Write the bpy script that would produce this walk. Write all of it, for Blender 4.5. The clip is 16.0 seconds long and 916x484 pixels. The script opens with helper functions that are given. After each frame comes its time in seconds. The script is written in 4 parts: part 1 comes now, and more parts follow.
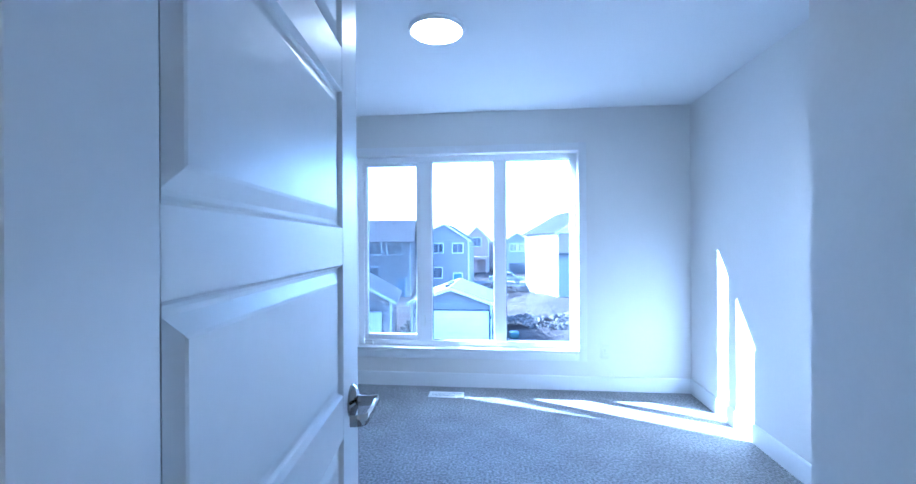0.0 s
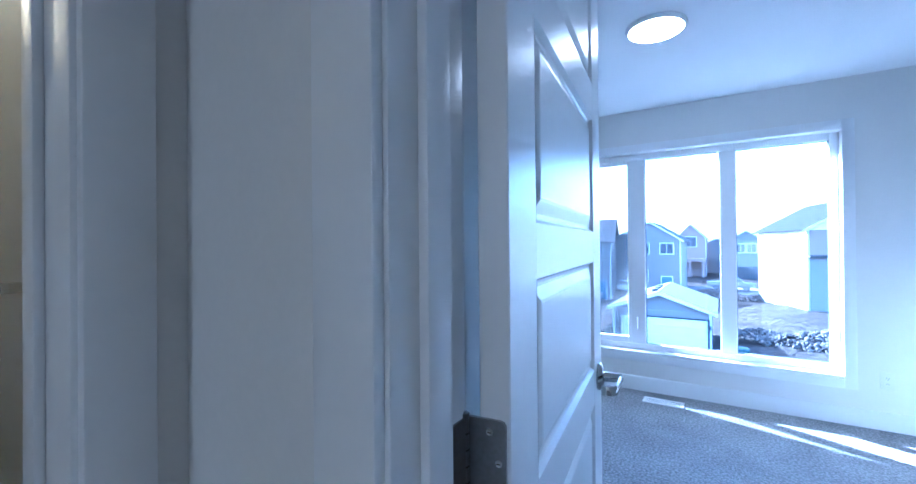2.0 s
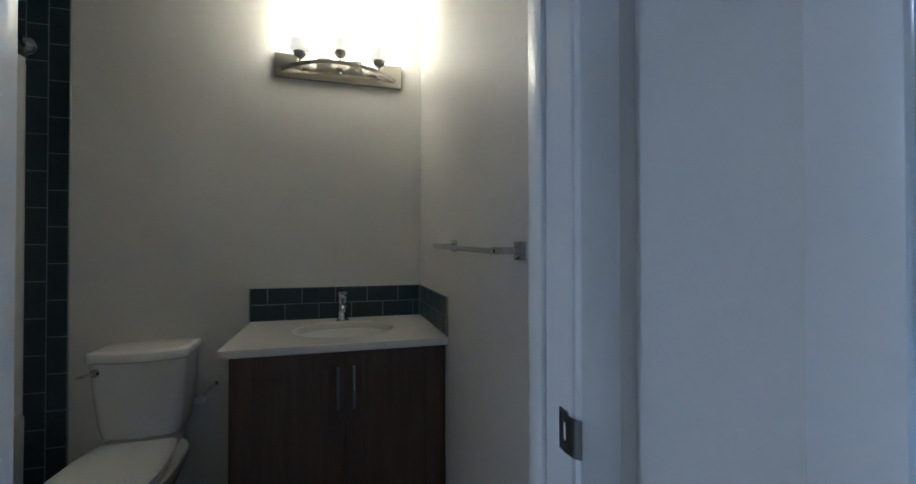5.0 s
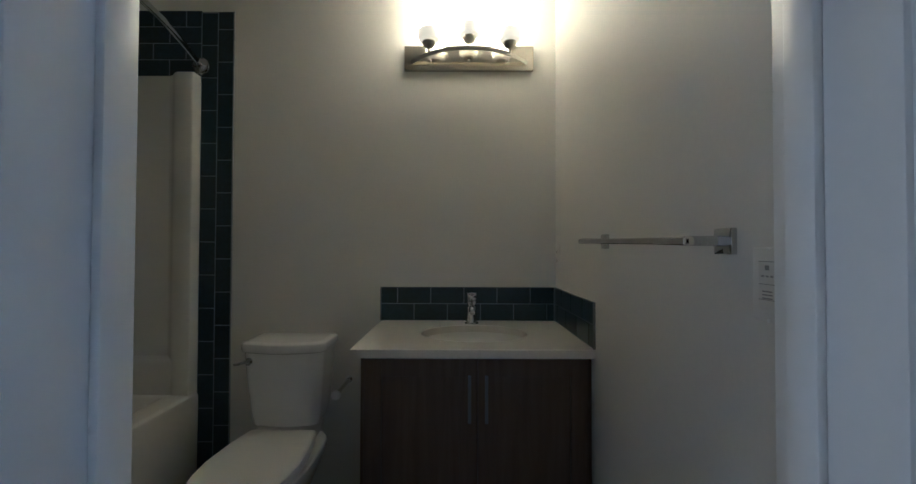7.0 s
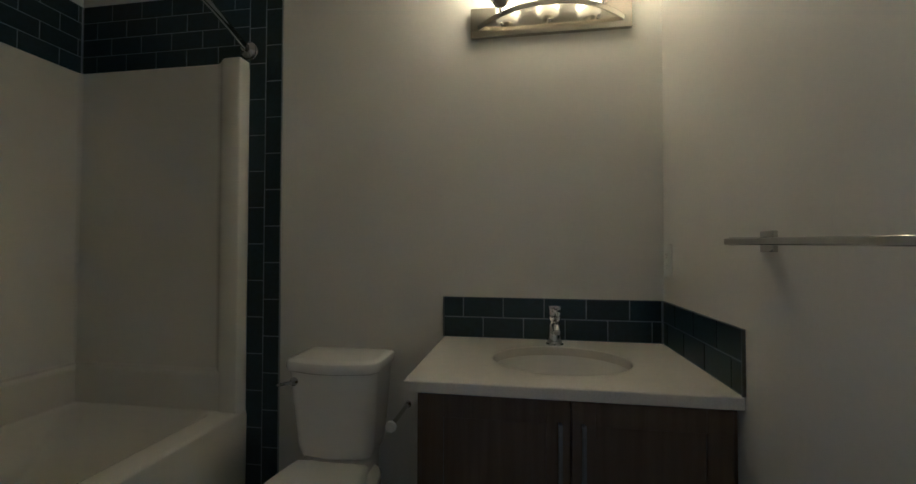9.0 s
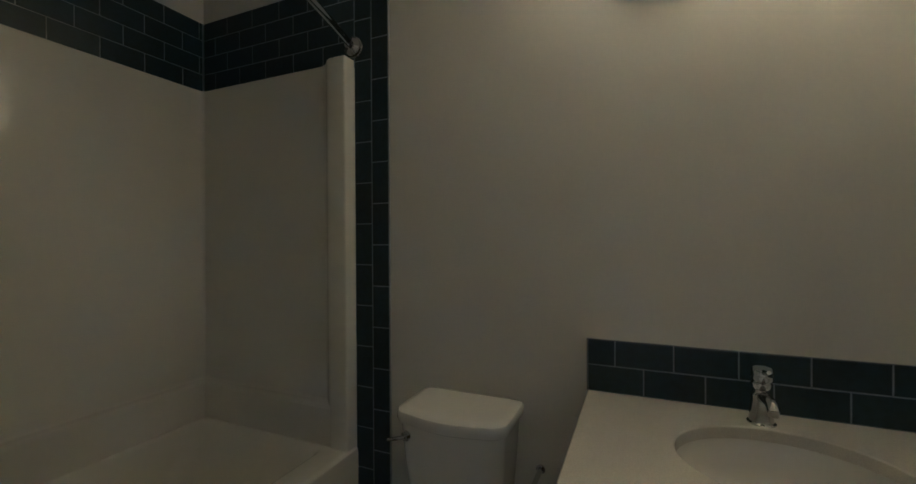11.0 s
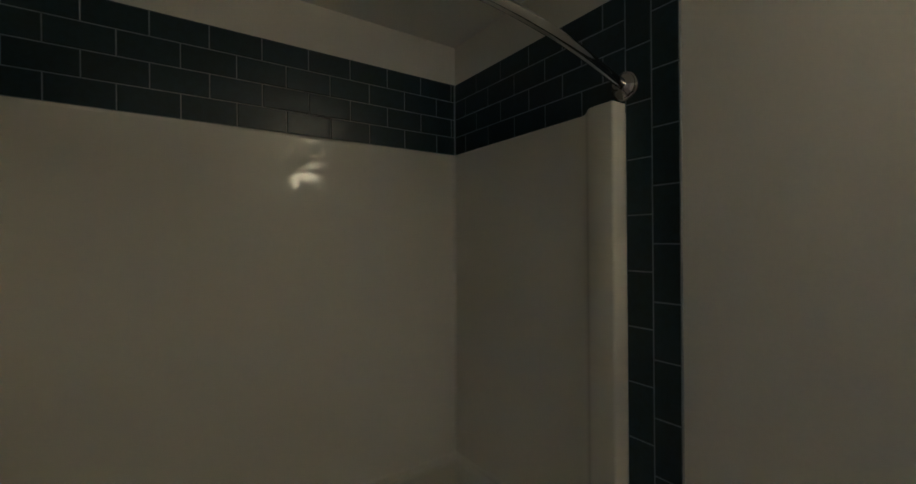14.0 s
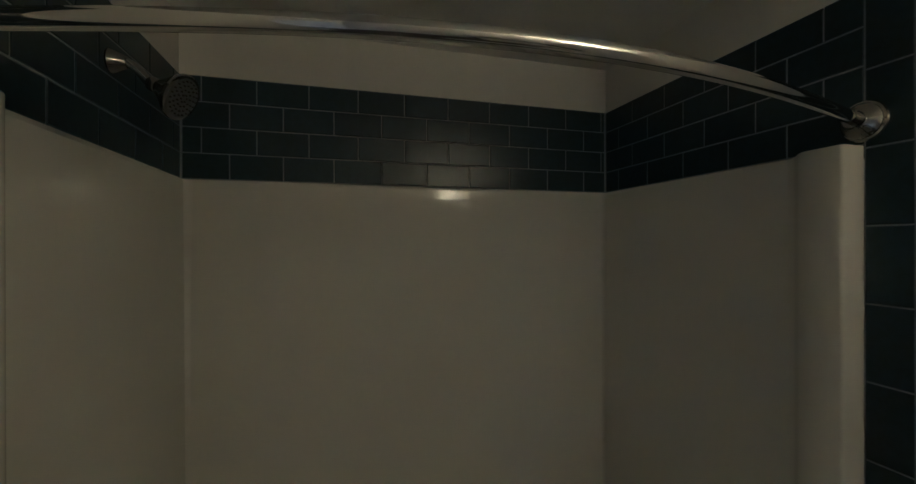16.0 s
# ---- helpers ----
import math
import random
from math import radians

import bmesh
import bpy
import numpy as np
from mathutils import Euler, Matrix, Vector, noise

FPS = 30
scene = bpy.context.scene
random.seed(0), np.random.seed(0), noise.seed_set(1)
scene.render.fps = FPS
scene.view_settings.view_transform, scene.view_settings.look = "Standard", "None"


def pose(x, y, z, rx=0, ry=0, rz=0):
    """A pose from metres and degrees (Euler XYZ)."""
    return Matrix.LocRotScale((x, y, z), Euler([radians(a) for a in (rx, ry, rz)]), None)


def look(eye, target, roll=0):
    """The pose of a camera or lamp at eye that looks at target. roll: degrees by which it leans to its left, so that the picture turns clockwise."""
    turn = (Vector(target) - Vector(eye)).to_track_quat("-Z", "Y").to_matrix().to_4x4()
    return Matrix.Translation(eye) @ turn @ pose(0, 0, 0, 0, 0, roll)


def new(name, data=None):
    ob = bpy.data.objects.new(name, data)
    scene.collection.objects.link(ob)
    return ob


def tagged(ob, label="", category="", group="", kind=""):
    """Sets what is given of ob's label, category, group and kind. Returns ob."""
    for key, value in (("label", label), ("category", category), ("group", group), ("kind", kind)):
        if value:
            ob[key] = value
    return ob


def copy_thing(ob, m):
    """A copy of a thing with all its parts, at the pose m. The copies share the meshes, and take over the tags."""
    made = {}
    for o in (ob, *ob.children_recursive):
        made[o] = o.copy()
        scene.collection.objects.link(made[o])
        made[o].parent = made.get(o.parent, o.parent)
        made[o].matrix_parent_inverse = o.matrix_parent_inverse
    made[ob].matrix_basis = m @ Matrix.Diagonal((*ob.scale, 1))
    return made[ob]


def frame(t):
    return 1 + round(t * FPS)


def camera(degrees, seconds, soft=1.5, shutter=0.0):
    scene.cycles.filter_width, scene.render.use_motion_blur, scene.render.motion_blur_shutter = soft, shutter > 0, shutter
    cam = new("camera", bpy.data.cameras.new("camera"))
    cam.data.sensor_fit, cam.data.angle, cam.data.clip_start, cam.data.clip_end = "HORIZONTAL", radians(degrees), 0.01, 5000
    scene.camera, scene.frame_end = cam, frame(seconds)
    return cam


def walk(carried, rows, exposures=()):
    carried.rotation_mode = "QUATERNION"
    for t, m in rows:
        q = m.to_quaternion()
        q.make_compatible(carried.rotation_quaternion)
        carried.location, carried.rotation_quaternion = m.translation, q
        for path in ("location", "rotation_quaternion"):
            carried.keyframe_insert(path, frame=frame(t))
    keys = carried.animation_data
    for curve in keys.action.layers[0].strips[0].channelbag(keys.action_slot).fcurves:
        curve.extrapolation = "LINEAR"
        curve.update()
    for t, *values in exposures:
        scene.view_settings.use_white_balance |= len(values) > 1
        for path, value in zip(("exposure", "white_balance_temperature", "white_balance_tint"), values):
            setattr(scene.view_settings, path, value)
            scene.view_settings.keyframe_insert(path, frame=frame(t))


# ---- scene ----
cam = camera(95.0, 16.0)
PATH = [
    (0, (2.24, -0.018, 1.291), (2.041, 1.972, 1.292), -0.3),
    (0.5, (2.226, -0.08, 1.293), (1.845, 1.884, 1.292), -0.4),
    (1, (2.211, -0.137, 1.295), (1.603, 1.768, 1.295), -0.4),
    (1.5, (2.197, -0.189, 1.297), (1.357, 1.626, 1.3), -0.6),
    (2, (2.192, -0.242, 1.294), (1.129, 1.452, 1.303), -0.5),
    (2.5, (2.193, -0.294, 1.289), (0.902, 1.234, 1.296), -0.2),
    (3, (2.189, -0.333, 1.279), (0.705, 1.009, 1.284), -0.2),
    (3.5, (2.188, -0.368, 1.267), (0.546, 0.773, 1.277), -0.1),
    (4, (2.192, -0.399, 1.261), (0.429, 0.545, 1.27), -0.0),
    (4.5, (2.195, -0.422, 1.256), (0.339, 0.322, 1.264), 0.0),
    (5, (2.171, -0.42, 1.242), (0.249, 0.132, 1.262), -0.0),
    (7.5, (1.889, -0.466, 1.215), (-0.109, -0.55, 1.249), 0.2),
    (8, (1.804, -0.475, 1.216), (-0.19, -0.625, 1.248), 0.2),
    (10.5, (1.391, -0.612, 1.289), (-0.5, -1.264, 1.306), -0.1),
    (11, (1.322, -0.67, 1.342), (-0.514, -1.465, 1.33), -0.3),
    (11.5, (1.269, -0.736, 1.379), (-0.494, -1.68, 1.359), -0.3),
    (12, (1.229, -0.789, 1.423), (-0.451, -1.873, 1.395), -0.4),
    (12.5, (1.193, -0.831, 1.478), (-0.39, -2.053, 1.448), -0.5),
    (13, (1.141, -0.869, 1.539), (-0.314, -2.242, 1.51), -0.8),
    (13.5, (1.1, -0.918, 1.585), (-0.206, -2.433, 1.577), -0.7),
    (14, (1.066, -0.968, 1.643), (-0.073, -2.612, 1.641), -0.5),
    (14.5, (1.041, -1.006, 1.701), (0.085, -2.763, 1.71), -0.3),
    (15, (1.037, -1.062, 1.765), (0.213, -2.884, 1.773), -0.3),
    (15.5, (1.035, -1.089, 1.81), (0.337, -2.963, 1.812), -0.3),
    (16, (1.006, -1.081, 1.837), (0.47, -3.008, 1.834), -0.1),
]
walk(cam, [(t, look(eye, target, roll)) for t, eye, target, roll in PATH],
     [(0.0, 4.32, 3780, 10), (2.0, 4.28, 3740, 10), (5.0, 4.1, 3760, 10), (7.5, 3.98, 3960, 9), (10.5, 3.82, 4180, 8), (13.0, 3.72, 4200, 8), (16.0, 3.58, 4150, 7)])

# ---- light ----
SUN_DIR = Vector((0.915, -0.428, -0.586)).normalized()
world = bpy.data.worlds.new("sky_world")
scene.world = world
world.use_nodes = True
wn = world.node_tree
sky = wn.nodes.new("ShaderNodeTexSky")
sky.sky_type = "NISHITA"
sky.sun_disc = False
sky.air_density, sky.dust_density, sky.ozone_density = 1.0, 3.5, 0.6
sky.sun_elevation = math.asin(-SUN_DIR.z)
sky.sun_rotation = math.atan2(-SUN_DIR.x, -SUN_DIR.y)
wn.links.new(sky.outputs[0], wn.nodes["Background"].inputs[0])
wn.nodes["Background"].inputs[1].default_value = 0.15
sun_lamp = new("sun", bpy.data.lights.new("sun", "SUN"))
sun_lamp.data.energy = 4.0
sun_lamp.data.angle = radians(0.5)
sun_lamp.data.color = (1.0, 0.95, 0.88)
sun_lamp.rotation_mode = "QUATERNION"
sun_lamp.rotation_quaternion = SUN_DIR.to_track_quat("-Z", "Y")


# ---- materials ----
def material(name, color, rough=0.5, metal=0.0, grain=0.0, scale=40.0, bump=0.0, blotch=0.0, coat=0.0,
             color2=None, emit=None, strength=0.0, rand=0.0, spec=0.5, bump_scale=None, bump_dist=0.002):
    m = bpy.data.materials.new(name)
    m.use_nodes = True
    t = m.node_tree
    b = t.nodes["Principled BSDF"]
    b.inputs["Base Color"].default_value = (*color, 1)
    b.inputs["Roughness"].default_value = rough
    b.inputs["Metallic"].default_value = metal
    b.inputs["Specular IOR Level"].default_value = spec
    b.inputs["Coat Weight"].default_value = coat
    tc = t.nodes.new("ShaderNodeTexCoord")
    geo = t.nodes.new("ShaderNodeNewGeometry")
    col = None
    if grain or blotch or color2:
        n1 = t.nodes.new("ShaderNodeTexNoise")
        n1.inputs["Scale"].default_value = scale
        n1.inputs["Detail"].default_value = 4
        n2 = t.nodes.new("ShaderNodeTexNoise")
        n2.inputs["Scale"].default_value = scale / 18
        n2.inputs["Detail"].default_value = 3
        for n in (n1, n2):
            t.links.new(geo.outputs["Position"], n.inputs["Vector"])
        c2 = color2 or tuple(c * (1 - grain) for c in color)
        mix = t.nodes.new("ShaderNodeMix")
        mix.data_type = "RGBA"
        mix.inputs["A"].default_value = (*color, 1)
        mix.inputs["B"].default_value = (*c2, 1)
        ramp = t.nodes.new("ShaderNodeValToRGB")
        ramp.color_ramp.elements[0].position, ramp.color_ramp.elements[1].position = 0.35, 0.65
        t.links.new(n1.outputs["Fac"], ramp.inputs[0])
        t.links.new(ramp.outputs[0], mix.inputs["Factor"])
        mul = t.nodes.new("ShaderNodeMix")
        mul.data_type, mul.blend_type = "RGBA", "MULTIPLY"
        mul.inputs["Factor"].default_value = 1.0
        r2 = t.nodes.new("ShaderNodeMapRange")
        r2.inputs["From Min"].default_value, r2.inputs["From Max"].default_value = 0.3, 0.7
        r2.inputs["To Min"].default_value, r2.inputs["To Max"].default_value = 1 - blotch, 1.0
        t.links.new(n2.outputs["Fac"], r2.inputs["Value"])
        t.links.new(mix.outputs["Result"], mul.inputs["A"])
        t.links.new(r2.outputs[0], mul.inputs["B"])
        col = mul.outputs["Result"]
    if rand:
        info = t.nodes.new("ShaderNodeObjectInfo")
        r3 = t.nodes.new("ShaderNodeMapRange")
        r3.inputs["To Min"].default_value, r3.inputs["To Max"].default_value = 1 - rand, 1 + rand
        t.links.new(info.outputs["Random"], r3.inputs["Value"])
        mul2 = t.nodes.new("ShaderNodeMix")
        mul2.data_type, mul2.blend_type = "RGBA", "MULTIPLY"
        mul2.inputs["Factor"].default_value = 1.0
        mul2.inputs["A"].default_value = (*color, 1)
        if col:
            t.links.new(col, mul2.inputs["A"])
        t.links.new(r3.outputs[0], mul2.inputs["B"])
        col = mul2.outputs["Result"]
    if col:
        t.links.new(col, b.inputs["Base Color"])
    if bump:
        n3 = t.nodes.new("ShaderNodeTexNoise")
        n3.inputs["Scale"].default_value = bump_scale or scale
        n3.inputs["Detail"].default_value = 3
        t.links.new(geo.outputs["Position"], n3.inputs["Vector"])
        bp = t.nodes.new("ShaderNodeBump")
        bp.inputs["Strength"].default_value = bump
        bp.inputs["Distance"].default_value = bump_dist
        t.links.new(n3.outputs["Fac"], bp.inputs["Height"])
        t.links.new(bp.outputs[0], b.inputs["Normal"])
    if emit:
        b.inputs["Emission Color"].default_value = (*emit, 1)
        b.inputs["Emission Strength"].default_value = strength
    return m


def wood_material(name, dark, light, axis):
    m = material(name, dark, 0.42, bump=0.15, scale=60)
    t = m.node_tree
    b = t.nodes["Principled BSDF"]
    geo = t.nodes.new("ShaderNodeNewGeometry")
    mp = t.nodes.new("ShaderNodeMapping")
    mp.inputs["Scale"].default_value = axis
    n = t.nodes.new("ShaderNodeTexNoise")
    n.inputs["Scale"].default_value = 1.0
    n.inputs["Detail"].default_value = 6
    n.inputs["Distortion"].default_value = 0.6
    ramp = t.nodes.new("ShaderNodeValToRGB")
    ramp.color_ramp.elements[0].position, ramp.color_ramp.elements[1].position = 0.32, 0.7
    ramp.color_ramp.elements[0].color, ramp.color_ramp.elements[1].color = (*dark, 1), (*light, 1)
    t.links.new(geo.outputs["Position"], mp.inputs["Vector"])
    t.links.new(mp.outputs[0], n.inputs["Vector"])
    t.links.new(n.outputs["Fac"], ramp.inputs[0])
    t.links.new(ramp.outputs[0], b.inputs["Base Color"])
    return m


def glass_material(name, rough=0.0, tint=(1, 1, 1)):
    m = bpy.data.materials.new(name)
    m.use_nodes = True
    t = m.node_tree
    t.nodes.remove(t.nodes["Principled BSDF"])
    tr = t.nodes.new("ShaderNodeBsdfTransparent")
    tr.inputs[0].default_value = (*tint, 1)
    gl = t.nodes.new("ShaderNodeBsdfGlossy")
    gl.inputs["Roughness"].default_value = rough
    fr = t.nodes.new("ShaderNodeFresnel")
    fr.inputs[0].default_value = 1.5
    mx = t.nodes.new("ShaderNodeMixShader")
    t.links.new(fr.outputs[0], mx.inputs[0])
    t.links.new(tr.outputs[0], mx.inputs[1])
    t.links.new(gl.outputs[0], mx.inputs[2])
    t.links.new(mx.outputs[0], t.nodes["Material Output"].inputs[0])
    return m


PAINT = material("wall_paint", (0.73, 0.715, 0.672), 0.55, grain=0.02, scale=90, bump=0.25, bump_scale=260, bump_dist=0.0006, blotch=0.02)
CEIL = material("ceiling_paint", (0.76, 0.755, 0.735), 0.8, grain=0.04, scale=120, bump=0.6, bump_scale=150, bump_dist=0.002)
TRIM = material("trim_paint", (0.76, 0.76, 0.75), 0.32, grain=0.015, scale=50, bump=0.08, bump_scale=180, bump_dist=0.0005)
DOORP = material("door_paint", (0.77, 0.77, 0.76), 0.32, grain=0.015, scale=50, bump=0.10, bump_scale=160, bump_dist=0.0005)
CARPET = material("grey_carpet", (0.46, 0.455, 0.445), 0.95, scale=70, color2=(0.22, 0.218, 0.213), bump=1.0, bump_scale=95, bump_dist=0.016, blotch=0.22, spec=0.1)
VINYL = material("vinyl_floor", (0.20, 0.18, 0.16), 0.4, grain=0.2, scale=30, blotch=0.1)
FIBRE = material("tub_acrylic", (0.72, 0.705, 0.65), 0.05, grain=0.01, scale=30, bump=0.03, bump_scale=5, bump_dist=0.002, spec=0.33)
PORC = material("porcelain", (0.82, 0.81, 0.78), 0.10, grain=0.01, scale=30, coat=0.4)
QUARTZ = material("quartz_top", (0.78, 0.76, 0.71), 0.16, scale=420, color2=(0.68, 0.655, 0.60), blotch=0.03)
TILE = material("slate_tile", (0.021, 0.043, 0.059), 0.30, grain=0.22, scale=55, bump=0.10, bump_scale=35, bump_dist=0.001, blotch=0.12, rand=0.10)
GROUT = material("tile_grout", (0.30, 0.31, 0.31), 0.9, grain=0.15, scale=200, bump=0.3)
WOOD = wood_material("dark_stained_wood", (0.076, 0.050, 0.030), (0.118, 0.080, 0.048), (38, 38, 2.5))
CHROME = material("chrome", (0.58, 0.58, 0.58), 0.06, 1.0)
NICKEL = material("brushed_nickel", (0.52, 0.49, 0.43), 0.30, 1.0, grain=0.08, scale=300)
PLATE = material("satin_nickel_plate", (0.50, 0.47, 0.41), 0.17, 1.0, grain=0.06, scale=300)
STEEL = material("satin_steel", (0.26, 0.255, 0.25), 0.34, 1.0, grain=0.1, scale=200)
DARK = material("dark_slot", (0.02, 0.02, 0.02), 0.6)
CAULK = material("caulk_line", (0.30, 0.30, 0.30), 0.8)
PLATE_WHITE = material("plate_plastic", (0.72, 0.71, 0.675), 0.45, grain=0.01, scale=60)
PLASTIC = material("white_plastic", (0.80, 0.80, 0.78), 0.42, grain=0.01, scale=60)
GREYP = material("grey_print", (0.30, 0.30, 0.30), 0.5)
VINYLW = material("window_vinyl", (0.82, 0.82, 0.82), 0.30, grain=0.01, scale=40)
SEAL = material("window_gasket", (0.10, 0.10, 0.11), 0.6)
GLASS = glass_material("window_glass")
SCREEN = material("insect_screen", (0.16, 0.16, 0.16), 0.8)
SCREEN.node_tree.nodes["Principled BSDF"].inputs["Alpha"].default_value = 0.36
SHADE = material("opal_glass_lit", (0.9, 0.88, 0.82), 0.3, emit=(1.0, 0.64, 0.25), strength=1.50)
SHADE_LOW = material("opal_glass_base", (0.9, 0.88, 0.82), 0.3, emit=(1.0, 0.65, 0.28), strength=0.055)
BULB = material("bulb_top", (0.9, 0.88, 0.82), 0.3, emit=(1.0, 0.62, 0.24), strength=4.0)
POLISH = material("polished_nickel", (0.36, 0.35, 0.33), 0.11, 1.0)
HANDLE = material("dark_satin_metal", (0.21, 0.20, 0.19), 0.4, 1.0, grain=0.1, scale=200)
LED_HALL_FILL = material("hall_fill_diffuser", (0.9, 0.9, 0.9), 0.5, emit=(1.0, 0.80, 0.58), strength=12.0)
LED = material("led_diffuser", (0.9, 0.9, 0.9), 0.5, emit=(1.0, 0.80, 0.58), strength=2.7)


# ---- mesh helpers ----
def box(bm, x0, x1, y0, y1, z0, z1, bevel=0.0, seg=2):
    r = bmesh.ops.create_cube(bm, size=1, matrix=Matrix.Translation(((x0 + x1) / 2, (y0 + y1) / 2, (z0 + z1) / 2))
                              @ Matrix.Diagonal((abs(x1 - x0), abs(y1 - y0), abs(z1 - z0), 1)))
    if bevel:
        edges = list({e for v in r["verts"] for e in v.link_edges})
        bmesh.ops.bevel(bm, geom=edges, offset=bevel, segments=seg, affect="EDGES", profile=0.5)
    return bm


def tube(bm, a, b, r, r2=None, n=24, caps=True):
    a, b = Vector(a), Vector(b)
    d = b - a
    m = Matrix.Translation((a + b) / 2) @ d.to_track_quat("Z", "Y").to_matrix().to_4x4()
    bmesh.ops.create_cone(bm, cap_ends=caps, cap_tris=False, segments=n, radius1=r, radius2=r if r2 is None else r2, depth=d.length, matrix=m)
    return bm


def lathe(bm, profile, m=Matrix.Identity(4), n=32):
    """Turn (radius, height) pairs about the local z axis."""
    rings = []
    for r, z in profile:
        if r < 1e-6:
            rings.append([bm.verts.new(m @ Vector((0, 0, z)))])
        else:
            rings.append([bm.verts.new(m @ Vector((r * math.cos(2 * math.pi * k / n), r * math.sin(2 * math.pi * k / n), z))) for k in range(n)])
    for a, b in zip(rings, rings[1:]):
        for k in range(n):
            q = [a[k % len(a)], a[(k + 1) % len(a)], b[(k + 1) % len(b)], b[k % len(b)]]
            q = list(dict.fromkeys(q))
            if len(q) > 2:
                bm.faces.new(q)
    return bm


def sweep(bm, points, r, n=16):
    """A round bar along points; r a number or one radius a point."""
    pts = [Vector(p) for p in points]
    rings = []
    up = None
    for i, p in enumerate(pts):
        d = (pts[min(i + 1, len(pts) - 1)] - pts[max(i - 1, 0)]).normalized()
        if up is None:
            up = d.orthogonal().normalized()
        up = (up - d * up.dot(d)).normalized()
        side = d.cross(up)
        rr = r[i] if isinstance(r, (list, tuple)) else r
        rings.append([bm.verts.new(p + rr * (math.cos(2 * math.pi * k / n) * up + math.sin(2 * math.pi * k / n) * side)) for k in range(n)])
    for a, b in zip(rings, rings[1:]):
        for k in range(n):
            bm.faces.new((a[k], a[(k + 1) % n], b[(k + 1) % n], b[k]))
    bm.faces.new(rings[0][::-1])
    bm.faces.new(rings[-1])
    return bm


def loft(bm, loops, close_first=True, close_last=True):
    rings = [[bm.verts.new(p) for p in lp] for lp in loops]
    n = len(rings[0])
    for a, b in zip(rings, rings[1:]):
        for k in range(n):
            bm.faces.new((a[k], a[(k + 1) % n], b[(k + 1) % n], b[k]))
    if close_first:
        bm.faces.new(rings[0][::-1])
    if close_last:
        bm.faces.new(rings[-1])
    return bm


def extrude_profile(bm, profile, axis, a, b):
    """A closed 2-D profile pushed along x, y or z from a to b. Profile holds the two other axes in order."""
    def put(p, s):
        return {"x": (s, p[0], p[1]), "y": (p[0], s, p[1]), "z": (p[0], p[1], s)}[axis]
    loft(bm, [[put(p, a) for p in profile], [put(p, b) for p in profile]])
    return bm


def finish(bm, name, mat, smooth=True, angle=35):
    bmesh.ops.recalc_face_normals(bm, faces=bm.faces)
    me = bpy.data.meshes.new(name)
    bm.to_mesh(me)
    bm.free()
    me.materials.append(mat)
    if smooth:
        for p in me.polygons:
            p.use_smooth = True
        me.set_sharp_from_angle(angle=radians(angle))
    return me


def thing(name, label, category, bm=None, mat=None, group="", kind="", at=(0, 0, 0)):
    ob = new(name, finish(bm, name, mat) if bm else None)
    ob.location = at
    return tagged(ob, label, category, group, kind)


def part(name, bm, mat, parent, label="", smooth=True, angle=35):
    ob = new(name, finish(bm, name, mat, smooth, angle))
    ob.parent = parent
    if label:
        ob["label"] = label
    return ob


def structure(name, bm, mat, label, category):
    return thing(name, label, category, bm, mat, kind="structure")


B = bmesh.new
CEIL_BATH, CEIL_BED = 2.51, 2.45
WIN_Y = 3.72

# ---- the large structure ----
structure("floor_bath", box(B(), -0.1, 1.60, -2.65, 0.0, -0.12, 0.0), VINYL, "grey-brown vinyl floor of the bathroom", "floor")
structure("floor_hall", box(B(), 1.60, 3.0, -5.0, 0.0, -0.12, 0.0), CARPET, "grey carpet on the hall floor", "floor")
structure("ceiling_bath", box(B(), -0.12, 1.62, -2.77, 0.146, CEIL_BATH, CEIL_BATH + 0.15), CEIL, "white textured bathroom ceiling", "ceiling")
structure("ceiling_hall", box(B(), 1.62, 3.12, -5.12, 0.026, CEIL_BED, CEIL_BED + 0.15), CEIL, "white textured hall ceiling", "ceiling")
structure("ceiling_bedroom", box(B(), -0.12, 3.97, 0.146, 4.0, CEIL_BED, CEIL_BED + 0.15), CEIL, "white textured bedroom ceiling", "ceiling")
structure("floor_bedroom", box(B(), -0.1, 3.97, 0.0, 4.0, -0.12, 0.0), CARPET, "light grey carpet on the bedroom floor", "carpet")

structure("wall_vanity", box(B(), -0.12, 0.0, -2.65, 0.0, 0.0, CEIL_BATH), PAINT, "off-white painted wall behind the vanity", "wall")
structure("wall_tub_back", box(B(), 0.0, 1.475, -2.65, -2.52, 0.0, CEIL_BATH), PAINT, "off-white painted wall behind the bathtub", "wall")
DOOR_TOP = 2.05
# wall between bathroom and hall, with the doorway
bm = B()
box(bm, 1.475, 1.62, -5.0, -0.849, 0.0, CEIL_BATH)
box(bm, 1.475, 1.62, -0.849, -0.071, DOOR_TOP + 0.017, CEIL_BATH)
box(bm, 1.475, 1.62, -0.071, 0.026, 0.0, CEIL_BATH)
structure("wall_bath_hall", bm, PAINT, "white painted wall between bathroom and hall with a doorway", "wall")
